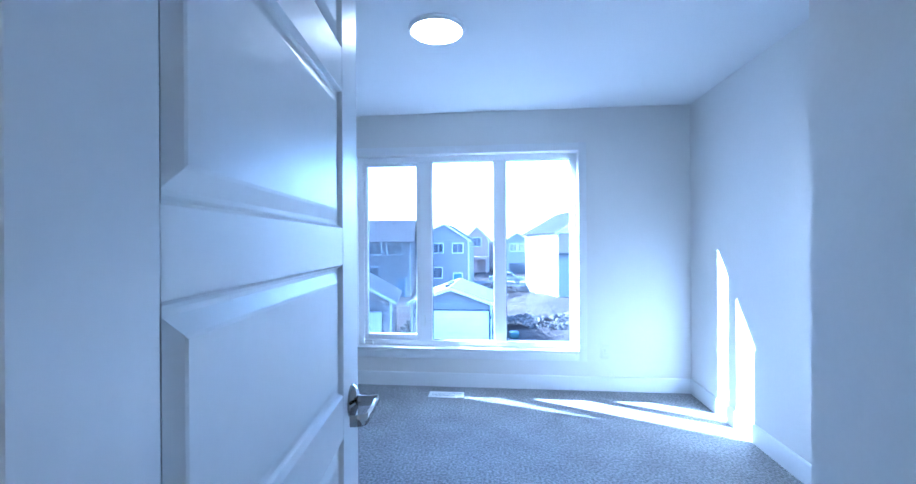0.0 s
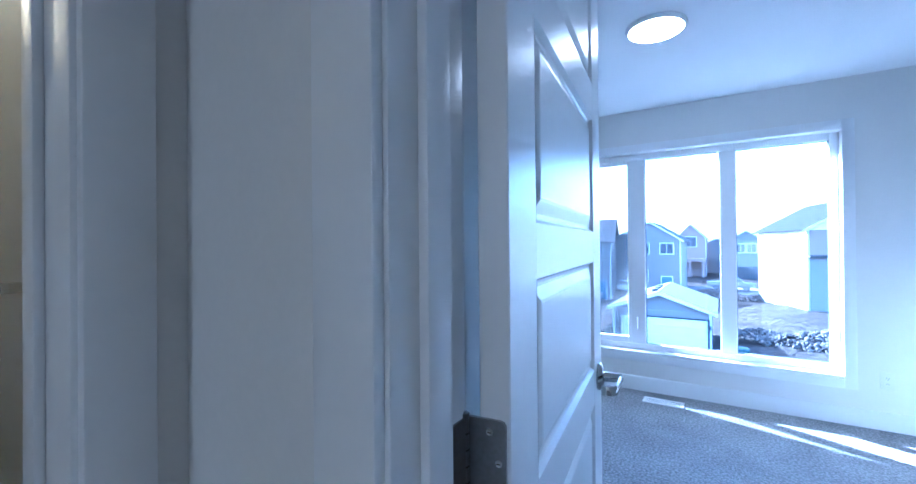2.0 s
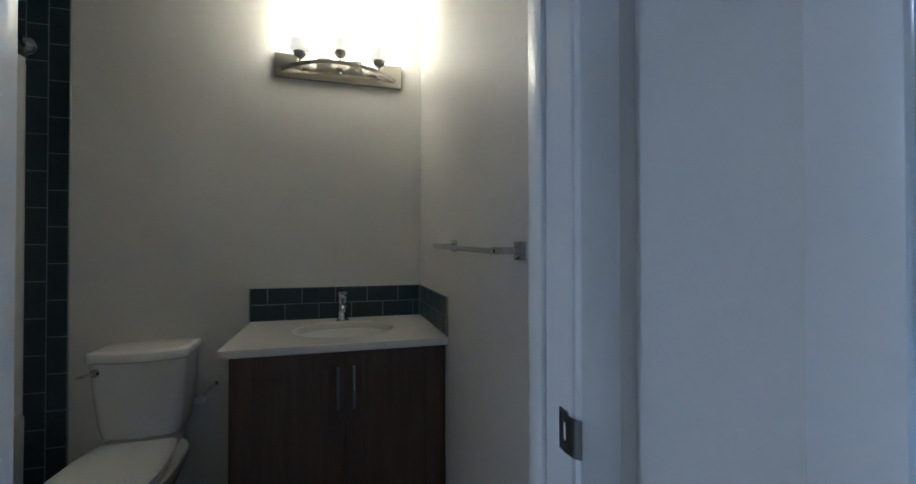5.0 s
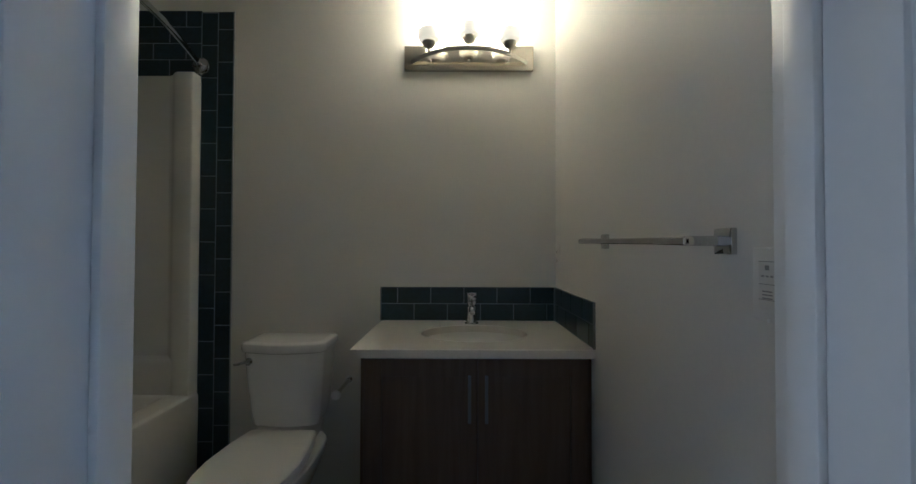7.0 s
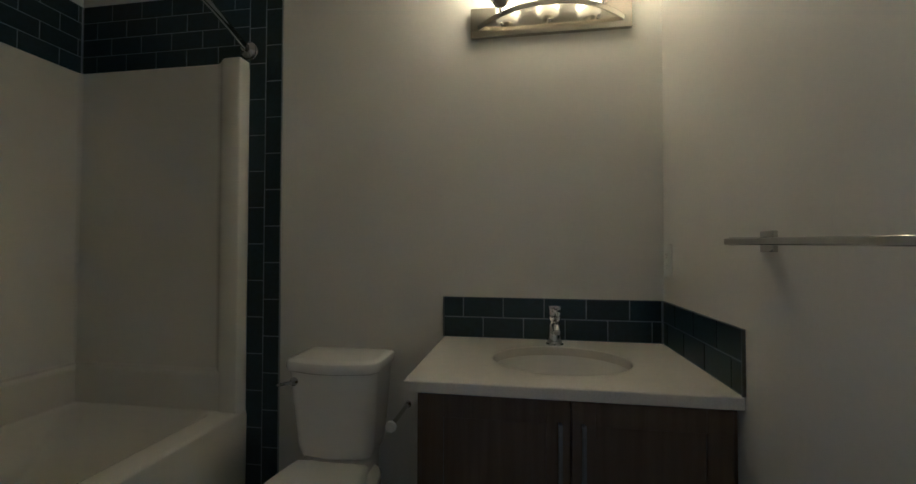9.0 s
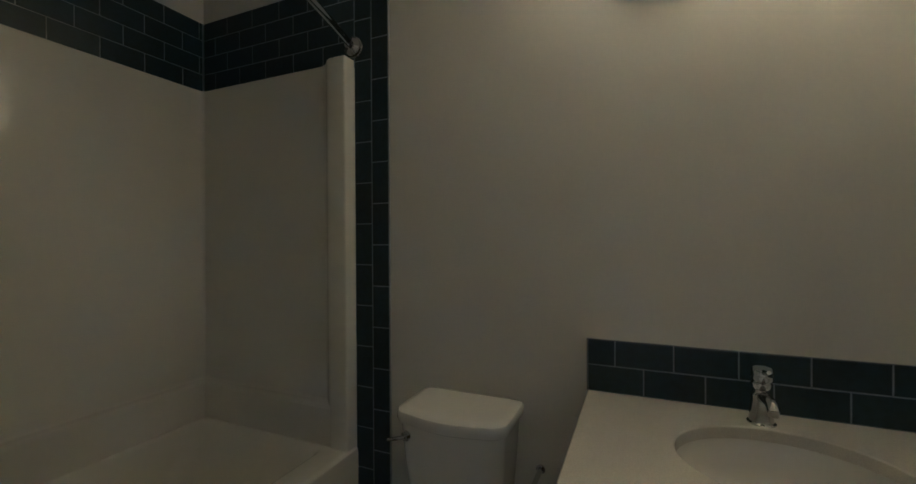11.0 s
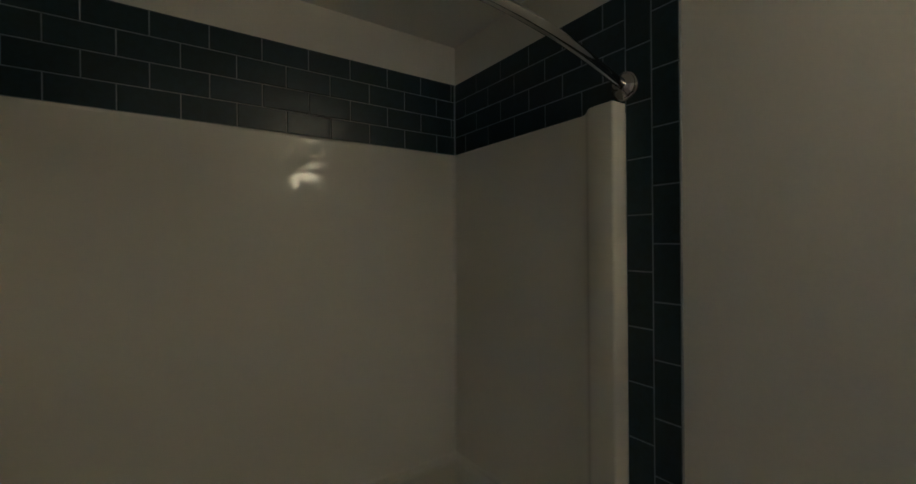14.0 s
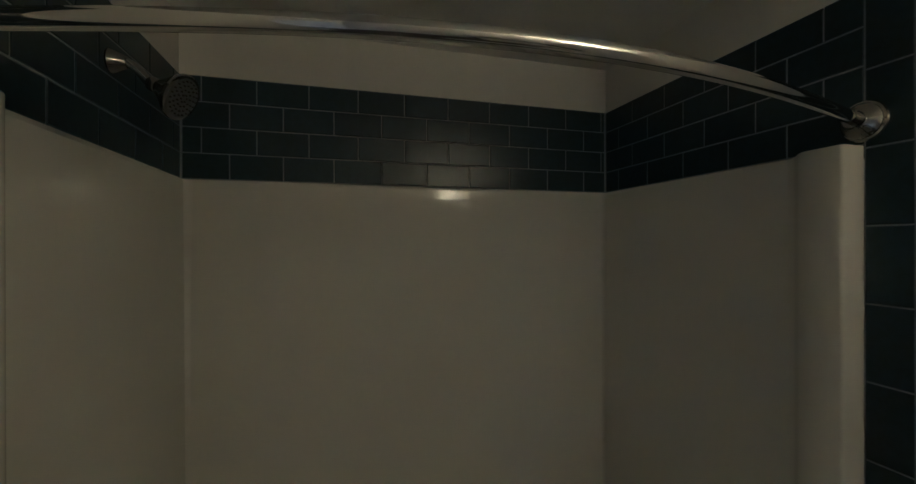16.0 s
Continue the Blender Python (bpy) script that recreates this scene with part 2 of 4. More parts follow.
# wall between hall and bedroom
HX0, HX1 = 1.955, 2.72
bm = B()
box(bm, -0.12, 1.475, 0.0, 0.146, 0.0, CEIL_BATH)
box(bm, 1.475, HX0 - 0.017, 0.026, 0.146, 0.0, CEIL_BED)
box(bm, HX0 - 0.017, HX1 + 0.017, 0.026, 0.146, DOOR_TOP + 0.017, CEIL_BED)
box(bm, HX1 + 0.017, 3.97, 0.026, 0.146, 0.0, CEIL_BED)
structure("wall_hall_bedroom", bm, PAINT, "white painted wall between hall and bedroom with a doorway", "wall")
structure("wall_closet", box(B(), 2.75, 2.87, 0.146, 0.73, 0.0, CEIL_BED), PAINT, "white painted closet wall beside the bedroom door", "wall")
structure("wall_closet_front", box(B(), 2.87, 3.85, 0.61, 0.73, 0.0, CEIL_BED), PAINT, "white painted closet front wall", "wall")
structure("wall_bedroom_right", box(B(), 3.85, 3.97, 0.13, 4.0, 0.0, CEIL_BED), PAINT, "white painted bedroom wall catching sun", "wall")
structure("wall_bedroom_left", box(B(), -0.12, 0.0, 0.13, 4.0, 0.0, CEIL_BED), PAINT, "white painted bedroom side wall", "wall")
structure("wall_hall_back", box(B(), 1.50, 3.0, -5.12, -5.0, 0.0, CEIL_BED), PAINT, "white painted hall end wall", "wall")
structure("wall_hall_side", box(B(), 3.0, 3.12, -5.12, 0.026, 0.0, CEIL_BED), PAINT, "white painted hall side wall", "wall")
# made-up wall return, placed to darken what shows through the hinge gap
structure("wall_behind_door", box(B(), 1.30, 1.715, 0.146, 0.82, 0.0, CEIL_BED), PAINT, "plain wall added to darken the gap behind the open door", "wall")
# window wall
WX0, WX1, WZ0, WZ1 = 0.92, 2.92, 0.335, 2.085
bm = B()
box(bm, 0.0, WX0, WIN_Y, WIN_Y + 0.17, 0.0, CEIL_BED)
box(bm, WX1, 3.85, WIN_Y, WIN_Y + 0.17, 0.0, CEIL_BED)
box(bm, WX0, WX1, WIN_Y, WIN_Y + 0.17, 0.0, WZ0)
box(bm, WX0, WX1, WIN_Y, WIN_Y + 0.17, WZ1, CEIL_BED)
structure("wall_window", bm, PAINT, "white painted bedroom wall with a wide window", "wall")
# unseen outer wall, added beside the window and cut to shade its first pane
structure("wall_outer", extrude_profile(B(), [(WIN_Y + 0.17, -5.3), (4.17, -5.3), (4.17, 0.85), (4.43, 2.0), (4.47, 2.3), (4.47, 3.2), (WIN_Y + 0.17, 3.2)], "x", 0.0, 0.30), PAINT, "unseen outer wall added to keep sun off the first pane", "wall")


# ---- trim, doors and window ----
def flat_board(bm, x0, x1, y0, y1, z0, z1):
    return box(bm, x0, x1, y0, y1, z0, z1, 0.0025, 2)


# bathroom doorway: jambs, stops and casings
JY0, JY1, JX0, JX1 = -0.832, -0.088, 1.474, 1.6205
jamb = tagged(new("door_frame_bath"), "white painted bathroom door frame with stop and flat casing", "door frame", kind="structure")
part("jamb", flat_board(B(), JX0, JX1, JY1, JY1 + 0.017, 0, DOOR_TOP), TRIM, jamb)
part("jamb", flat_board(B(), JX0, JX1, JY0 - 0.017, JY0, 0, DOOR_TOP), TRIM, jamb)
part("head_jamb", flat_board(B(), JX0, JX1, JY0, JY1, DOOR_TOP, DOOR_TOP + 0.017), TRIM, jamb)
part("stop", flat_board(B(), 1.505, 1.545, JY1 - 0.011, JY1, 0, DOOR_TOP), TRIM, jamb)
part("stop", flat_board(B(), 1.488, 1.535, JY0, JY0 + 0.011, 0, DOOR_TOP), TRIM, jamb)
part("stop", flat_board(B(), 1.505, 1.545, JY0 + 0.011, JY1 - 0.011, DOOR_TOP - 0.011, DOOR_TOP), TRIM, jamb)
part("casing", flat_board(B(), 1.6195, 1.636, JY1 + 0.006, JY1 + 0.074, 0, DOOR_TOP + 0.006), TRIM, jamb)
part("casing", flat_board(B(), 1.6195, 1.636, JY0 - 0.074, JY0 - 0.006, 0, DOOR_TOP + 0.006), TRIM, jamb)
part("head_casing", flat_board(B(), 1.6195, 1.636, JY0 - 0.074, JY1 + 0.074, DOOR_TOP + 0.006, DOOR_TOP + 0.078), TRIM, jamb)
# strike plate let into the jamb
strike = thing("strike_plate", "dark satin metal strike plate let into the bathroom door jamb", "strike plate")
bm = B()
zs = 0.963
box(bm, 1.588, 1.600, JY1 - 0.0022, JY1 + 0.001, zs - 0.032, zs + 0.032, 0.0008, 1)
box(bm, 1.600, 1.612, JY1 - 0.0022, JY1 + 0.001, zs + 0.013, zs + 0.032, 0.0008, 1)
box(bm, 1.600, 1.612, JY1 - 0.0022, JY1 + 0.001, zs - 0.032, zs - 0.013, 0.0008, 1)
part("plate", bm, STEEL, strike)
lip = [(1.612, JY1 - 0.0022), (1.626, JY1 - 0.0022), (1.634, JY1 + 0.0005), (1.639, JY1 + 0.006), (1.6405, JY1 + 0.005), (1.635, JY1 - 0.002), (1.627, JY1 - 0.0045), (1.612, JY1 - 0.0045)]
part("lip", extrude_profile(B(), lip, "z", zs - 0.028, zs + 0.028), STEEL, strike, "curved lip of satin metal")
part("latch_hole", box(B(), 1.600, 1.612, JY1 - 0.001, JY1 + 0.0005, zs - 0.013, zs + 0.013), PLASTIC, strike, "pale hole behind the plate")
for z in (zs - 0.024, zs + 0.024):
    part("screw", lathe(B(), [(0, -0.001), (0.0035, -0.0005), (0.0035, 0.0005), (0, 0.0005)], Matrix.Translation((1.594, JY1 - 0.0025, z)) @ pose(0, 0, 0, 90, 0, 0), 12), STEEL, strike)

# bedroom doorway
BY0, BY1 = 0.026, 0.149
frame2 = tagged(new("door_frame_bedroom"), "white painted bedroom door frame with stop and flat casing", "door frame", kind="structure")
part("jamb", flat_board(B(), HX0 - 0.017, HX0, BY0, BY1, 0, DOOR_TOP), TRIM, frame2)
part("jamb", flat_board(B(), HX1, HX1 + 0.017, BY0, BY1, 0, DOOR_TOP), TRIM, frame2)
part("head_jamb", flat_board(B(), HX0, HX1, BY0, BY1, DOOR_TOP, DOOR_TOP + 0.017), TRIM, frame2)
part("stop", flat_board(B(), HX0, HX0 + 0.012, 0.066, 0.106, 0, DOOR_TOP), TRIM, frame2)
part("stop", flat_board(B(), HX1 - 0.012, HX1, 0.066, 0.106, 0, DOOR_TOP), TRIM, frame2)
part("stop", flat_board(B(), HX0 + 0.012, HX1 - 0.012, 0.066, 0.106, DOOR_TOP - 0.012, DOOR_TOP), TRIM, frame2)
part("casing", flat_board(B(), HX0 - 0.081, HX0 - 0.005, BY0 - 0.014, BY0 + 0.0005, 0, DOOR_TOP + 0.006), TRIM, frame2)
part("casing", flat_board(B(), HX1 + 0.005, HX1 + 0.081, BY0 - 0.014, BY0 + 0.0005, 0, DOOR_TOP + 0.006), TRIM, frame2)
part("head_casing", flat_board(B(), HX0 - 0.081, HX1 + 0.081, BY0 - 0.014, BY0 + 0.0005, DOOR_TOP + 0.006, DOOR_TOP + 0.082), TRIM, frame2)
part("casing", flat_board(B(), HX0 - 0.081, HX0 - 0.025, BY1 + 0.002, BY1 + 0.014, 0, DOOR_TOP + 0.006), TRIM, frame2)
part("caulk", box(B(), HX0 - 0.0835, HX0 - 0.0812, BY0 - 0.003, BY0 + 0.0005, 0.125, DOOR_TOP + 0.006), CAULK, frame2, "thin grey caulk line")


# bedroom door: five moulded panels, lever handle, hinges; local y runs along the door, local x is its thickness
def raised_panel(bm, y0, y1, z0, z1, x):
    steps = ((0.0, 0.0), (0.002, -0.0030), (0.005, -0.0085), (0.009, -0.0100), (0.014, -0.0100), (0.017, -0.0088), (0.032, -0.0030), (0.036, -0.0022))
    loops = [[(x + h, y0 + i, z0 + i), (x + h, y1 - i, z0 + i), (x + h, y1 - i, z1 - i), (x + h, y0 + i, z1 - i)] for i, h in steps]
    return loft(bm, loops, close_first=False)


DOOR_TURN = 6.5
door = thing("door_bedroom", "white moulded five-panel bedroom door standing open", "door")
door.matrix_world = Matrix.Translation((HX0, BY1, 0)) @ pose(0, 0, 0, 0, 0, DOOR_TURN)
OX = 0.014
DW, DT, DZ0, DZ1 = 0.754, 0.035, 0.012, 2.04
part("core", box(B(), OX + 0.0105, OX + 0.0245, 0.006, DW - 0.001, DZ0 + 0.002, DZ1 - 0.002), DOORP, door)
SY0, SY1 = 0.115, DW - 0.124
part("stile", box(B(), OX, OX + DT, 0.005, SY0, DZ0, DZ1, 0.0015, 1), DOORP, door)
part("stile", box(B(), OX, OX + DT, SY1, DW, DZ0, DZ1, 0.0015, 1), DOORP, door)
PANELS = [(0.300, 0.563), (0.647, 0.906), (0.990, 1.248), (1.320, 1.590), (1.674, 1.932)]
edges = [DZ0] + [z for p in PANELS for z in p] + [DZ1]
for a, b in zip(edges[::2], edges[1::2]):
    part("rail", box(B(), OX + 0.0003, OX + DT - 0.0003, SY0, SY1, a, b), DOORP, door)
for a, b in PANELS:
    part("panel", raised_panel(B(), SY0, SY1, a, b, OX + DT), DOORP, door, smooth=False)
    bm = raised_panel(B(), SY0, SY1, a, b, 0)
    bmesh.ops.scale(bm, vec=(-1, 1, 1), verts=bm.verts)
    bmesh.ops.translate(bm, vec=(OX, 0, 0), verts=bm.verts)
    part("panel", bm, DOORP, door, smooth=False)


def lever_handle(parent, side):
    s = 1 if side > 0 else -1
    x0 = OX + DT if side > 0 else OX
    z, y = 0.958, DW - 0.062
    rose = part("rose", lathe(B(), [(0, 0), (0.033, 0), (0.034, 0.004), (0.030, 0.009), (0.020, 0.013), (0.014, 0.016), (0, 0.016)], Matrix.Translation((x0, y, z)) @ pose(0, 0, 0, 0, 90 * s, 0)), POLISH, parent, "round satin nickel rose")
    part("neck", lathe(B(), [(0, 0.01), (0.0125, 0.012), (0.011, 0.022), (0.0105, 0.044), (0.012, 0.056), (0.0, 0.060)], Matrix.Translation((x0, y, z)) @ pose(0, 0, 0, 0, 90 * s, 0), 24), POLISH, rose)
    # flat band that runs along the door and returns towards it at its end
    path = [(0.050, 0.010), (0.053, -0.010), (0.054, -0.035), (0.054, -0.060), (0.052, -0.080)]
    path += [(0.036 + 0.016 * math.cos(radians(a)), -0.084 - 0.016 * math.sin(radians(a))) for a in range(15, 91, 15)]
    path += [(0.028, -0.1003), (0.022, -0.1000)]
    loops = []
    for k, (px, py) in enumerate(path):
        q0, q1 = path[max(k - 1, 0)], path[min(k + 1, len(path) - 1)]
        d = Vector((q1[0] - q0[0], q1[1] - q0[1], 0)).normalized()
        nx, ny = -d.y * 0.0032, d.x * 0.0032
        hh = 0.0085 if k < 2 else 0.0105
        zc = z - 0.002 * k / len(path)
        loops.append([(x0 + s * (px + e * nx), y + py + e * ny, zc + v) for e, v in ((-0.6, -hh), (0.6, -hh), (1, -hh * 0.7), (1, hh * 0.7), (0.6, hh), (-0.6, hh), (-1, hh * 0.7), (-1, -hh * 0.7))])
    bm = loft(B(), loops)
    part("lever", bm, POLISH, rose, "satin nickel lever with a returned end")


lever_handle(door, 1)
lever_handle(door, -1)
part("latch_plate", box(B(), OX + 0.006, OX + 0.029, DW - 0.0005, DW + 0.0015, 0.93, 0.987, 0.001, 1), STEEL, door)


def door_hinge(parent, z0, z1):
    """Knuckle on the pin axis, one leaf on the door's edge, one on the jamb."""
    knuckle = lathe(B(), [(0, z0 - 0.004), (0.004, z0 - 0.004), (0.0055, z0), (0.0055, z1), (0.0062, z1 + 0.001), (0.0062, z1 + 0.004), (0.003, z1 + 0.006), (0, z1 + 0.006)], Matrix.Translation((-0.002, -0.001, 0)), 16)
    hinge = part("hinge", knuckle, STEEL, parent, "satin metal butt hinge")
    n = 5
    for k in range(1, n):
        z = z0 + (z1 - z0) * k / n
        part("knuckle_gap", lathe(B(), [(0.0045, z - 0.0006), (0.0058, z - 0.0006), (0.0058, z + 0.0006), (0.0045, z + 0.0006)], Matrix.Translation((-0.002, -0.001, 0)), 16), DARK, hinge)
    def leaf(sx, sy, along):
        prof = []
        r, w = 0.007, 0.031 if along == "y" else 0.045
        for cx, cz, a0 in ((w - r, z1 - r, 0), (w - r, z0 + r, -90)):
            arc = [(cx + r * math.cos(radians(a)), cz + r * math.sin(radians(a))) for a in range(90 + a0, a0 - 1, -15)]
            prof += arc
        prof = [(0.001, z1)] + prof + [(0.001, z0)]
        bm = B()
        if along == "x":
            loft(bm, [[(u, sy, v) for u, v in prof], [(u, sy + 0.0042, v) for u, v in prof]])
        else:
            loft(bm, [[(sx, -u, v) for u, v in prof], [(sx + 0.002, -u, v) for u, v in prof]])
        return bm
    leaf_door = part("leaf", leaf(0, 0.0009, "x"), STEEL, hinge)
    leaf_jamb = part("leaf", leaf(0.0002, 0, "y"), STEEL, hinge)
    leaf_jamb.matrix_local = pose(0, 0, 0, 0, 0, -DOOR_TURN)
    for z, u in ((z1 - 0.013, 0.027), ((z0 + z1) / 2, 0.037), (z0 + 0.013, 0.027)):
        sc = lathe(B(), [(0, 0.0012), (0.0018, 0.0006), (0.0032, 0.0014), (0.0038, 0.0004), (0.0038, -0.0004), (0, -0.0004)], Matrix.Translation((u, 0.0006, z)) @ pose(0, 0, 0, 90, 0, 0), 14)
        part("screw", sc, NICKEL, hinge)
        part("screw", box(B(), u - 0.0022, u + 0.0022, -0.0012, -0.0004, z - 0.0005, z + 0.0005), DARK, hinge)


door_hinge(door, 1.018, 1.107)
door_hinge(door, 0.20, 0.289)
door_hinge(door, 1.78, 1.869)

# bedroom window
win = tagged(new("window_1"), "white vinyl three-pane window with a cranked sash", "window", kind="structure")
FY0, FY1 = WIN_Y + 0.092, WIN_Y + 0.150


def ring(bm, x0, x1, z0, z1, w, y0, y1, bevel=0.003, bottom=None):
    wb = bottom or w
    box(bm, x0, x0 + w, y0, y1, z0, z1, bevel, 1)
    box(bm, x1 - w, x1, y0, y1, z0, z1, bevel, 1)
    box(bm, x0 + w, x1 - w, y0 + 0.0005, y1 - 0.0005, z1 - w, z1, bevel, 1)
    box(bm, x0 + w, x1 - w, y0 + 0.0005, y1 - 0.0005, z0, z0 + wb, bevel, 1)
    return bm


frame_part = part("window_frame", ring(B(), WX0, WX1, WZ0, WZ1, 0.052, FY0, FY1), VINYLW, win)
for x in (1.498, 2.183):
    part("mullion", box(B(), x, x + 0.118 if x < 2 else x + 0.112, FY0 + 0.002, FY1 + 0.018 if x < 2 else FY1, WZ0 + 0.052, WZ1 - 0.052, 0.003, 1), VINYLW, win)
panes = [(0.972, 1.498), (1.616, 2.183), (2.295, 2.868)]
for k, (a, b) in enumerate(panes):
    part("gasket", ring(B(), a, b, WZ0 + 0.052, WZ1 - 0.052, 0.006, FY0 + 0.028, FY0 + 0.046, 0), SEAL, win)
    g = part("pane", box(B(), a, b, FY0 + 0.034, FY0 + 0.038, WZ0 + 0.052, WZ1 - 0.052), GLASS, win, smooth=False)
    g.visible_shadow = False
sash = part("sash", ring(B(), 0.972, 1.498, WZ0 + 0.052, WZ1 - 0.052, 0.030, FY0 + 0.012, FY0 + 0.06, 0.004, 0.05), VINYLW, win, "white vinyl casement sash")
# part-clear sheet added to dim the sun through the first pane
part("insect_screen", box(B(), 1.0, 1.47, FY0 + 0.050, FY0 + 0.0505, WZ0 + 0.09, WZ1 - 0.08), SCREEN, win, "fine grey sheet added to dim the sun in this pane", smooth=False)
crank = part("crank", box(B(), 0.98, 1.06, FY0 - 0.022, FY0 + 0.004, WZ0 + 0.006, WZ0 + 0.030, 0.007, 3), PLASTIC, win, "white folding window crank")
part("knob", tube(B(), (1.05, FY0 - 0.028, WZ0 + 0.03), (1.05, FY0 - 0.028, WZ0 + 0.045), 0.008), PLASTIC, crank)
part("lock_lever", box(B(), 1.535, 1.552, FY0 - 0.016, FY0 + 0.004, 0.52, 0.62, 0.006, 3), PLASTIC, win, "white sash lock lever")
part("window_sill", box(B(), WX0, WX1, WIN_Y - 0.003, FY0, WZ0 - 0.02, WZ0 + 0.002, 0.002, 1), TRIM, win)
wc = tagged(new("window_trim"), "flat white painted casing round the window", "window trim", kind="structure")
part("side_casing", flat_board(B(), WX1, WX1 + 0.068, WIN_Y - 0.006, WIN_Y + 0.0005, WZ0 - 0.085, WZ1 + 0.068), TRIM, wc)
part("side_casing", flat_board(B(), WX0 - 0.068, WX0, WIN_Y - 0.006, WIN_Y + 0.0005, WZ0 - 0.085, WZ1 + 0.068), TRIM, wc)
part("head_casing", flat_board(B(), WX0, WX1, WIN_Y - 0.006, WIN_Y + 0.0005, WZ1, WZ1 + 0.068), TRIM, wc)
part("apron", flat_board(B(), WX0, WX1, WIN_Y - 0.006, WIN_Y + 0.0005, WZ0 - 0.085, WZ0 - 0.021), TRIM, wc)


# baseboards: flat with an eased top
def baseboard(name, a, b, axis, face, out, label):
    h, d = 0.122, 0.014
    prof = [(face, 0), (face + out * d, 0), (face + out * d, h - 0.012), (face + out * (d - 0.004), h - 0.003), (face + out * (d - 0.008), h), (face, h)]
    structure(name, extrude_profile(B(), prof, axis, a, b), TRIM, label, "baseboard")


baseboard("baseboard_window", 0.014, 3.836, "x", WIN_Y, -1, "white painted baseboard under the window")
baseboard("baseboard_right", 0.744, 3.72, "y", 3.85, -1, "white painted baseboard on the sunlit wall")
baseboard("baseboard_left", 0.16, 3.72, "y", 0.0, 1, "white painted baseboard on the bedroom side wall")
baseboard("baseboard_closet", 0.15, 0.73, "y", 2.75, -1, "white painted baseboard on the closet wall")
baseboard("baseboard_vanity", -1.515, -0.79, "y", 0.0, 1, "white painted baseboard behind the toilet")
baseboard("baseboard_towel", 0.56, 1.474, "x", 0.0, -1, "white painted baseboard under the towel bar")
baseboard("baseboard_hall", 1.64, 1.872, "x", 0.026, -1, "white painted baseboard in the hall")

# ---- bathroom ----
# tub and shower unit
tub = thing("bathtub", "glossy off-white moulded bathtub with shower walls", "bathtub")
RIM, LEDGE, TOPZ = 0.553, 0.715, 2.025


def rrect(x0, x1, y0, y1, z, r, n=6):
    pts = []
    for cx, cy, a0 in ((x1 - r, y1 - r, 0), (x0 + r, y1 - r, 90), (x0 + r, y0 + r, 180), (x1 - r, y0 + r, 270)):
        pts += [(cx + r * math.cos(radians(a0 + 90 * k / n)), cy + r * math.sin(radians(a0 + 90 * k / n)), z) for k in range(n + 1)]
    return pts


loops = [rrect(0.002, 1.473, -2.518, -1.664, 0.0, 0.004), rrect(0.002, 1.473, -2.518, -1.660, RIM - 0.022, 0.004),
         rrect(0.002, 1.473, -2.518, -1.663, RIM - 0.009, 0.004), rrect(0.004, 1.471, -2.518, -1.671, RIM - 0.002, 0.006), rrect(0.006, 1.469, -2.516, -1.684, RIM, 0.01),
         rrect(0.055, 1.42, -2.455, -1.764, RIM, 0.05), rrect(0.060, 1.415, -2.450, -1.773, RIM - 0.003, 0.055), rrect(0.070, 1.405, -2.443, -1.782, RIM - 0.015, 0.06),
         rrect(0.20, 1.37, -2.42, -1.80, 0.36, 0.08), rrect(0.36, 1.34, -2.40, -1.83, 0.20, 0.10), rrect(0.42, 1.31, -2.37, -1.86, 0.165, 0.10), rrect(0.46, 1.27, -2.33, -1.90, 0.155, 0.10)]
part("basin", loft(B(), loops), FIBRE, tub)


def wall_profile(face, out, tub_side):
    f = lambda d: face + out * d
    return [(f(0), RIM - 0.01), (f(tub_side), RIM - 0.01), (f(tub_side + 0.003), LEDGE - 0.018), (f(tub_side), LEDGE - 0.006), (f(tub_side - 0.008), LEDGE), (f(0.034), LEDGE + 0.004),
            (f(0.028), LEDGE + 0.010), (f(0.025), LEDGE + 0.03), (f(0.022), TOPZ - 0.012), (f(0.019), TOPZ - 0.003), (f(0.012), TOPZ), (f(0), TOPZ)]


part("back_panel", extrude_profile(B(), wall_profile(-2.519, 1, 0.062), "x", 0.002, 1.473), FIBRE, tub, angle=12)
part("end_panel", extrude_profile(B(), wall_profile(0.001, 1, 0.052), "y", -2.517, -1.755), FIBRE, tub, angle=12)
part("end_panel", extrude_profile(B(), wall_profile(1.474, -1, 0.052), "y", -2.517, -1.755), FIBRE, tub, angle=12)
# rounded inside corners of the wall panels
for cx, s in ((0.022, 1), (1.453, -1)):
    prof = [(cx - s * 0.01, -2.51)] + [(cx + s * (0.022 - 0.022 * math.sin(radians(a))), -2.497 + 0.022 - 0.022 * math.cos(radians(a))) for a in range(0, 91, 15)]
    part("corner_cove", extrude_profile(B(), prof, "z", LEDGE, TOPZ - 0.004), FIBRE, tub)
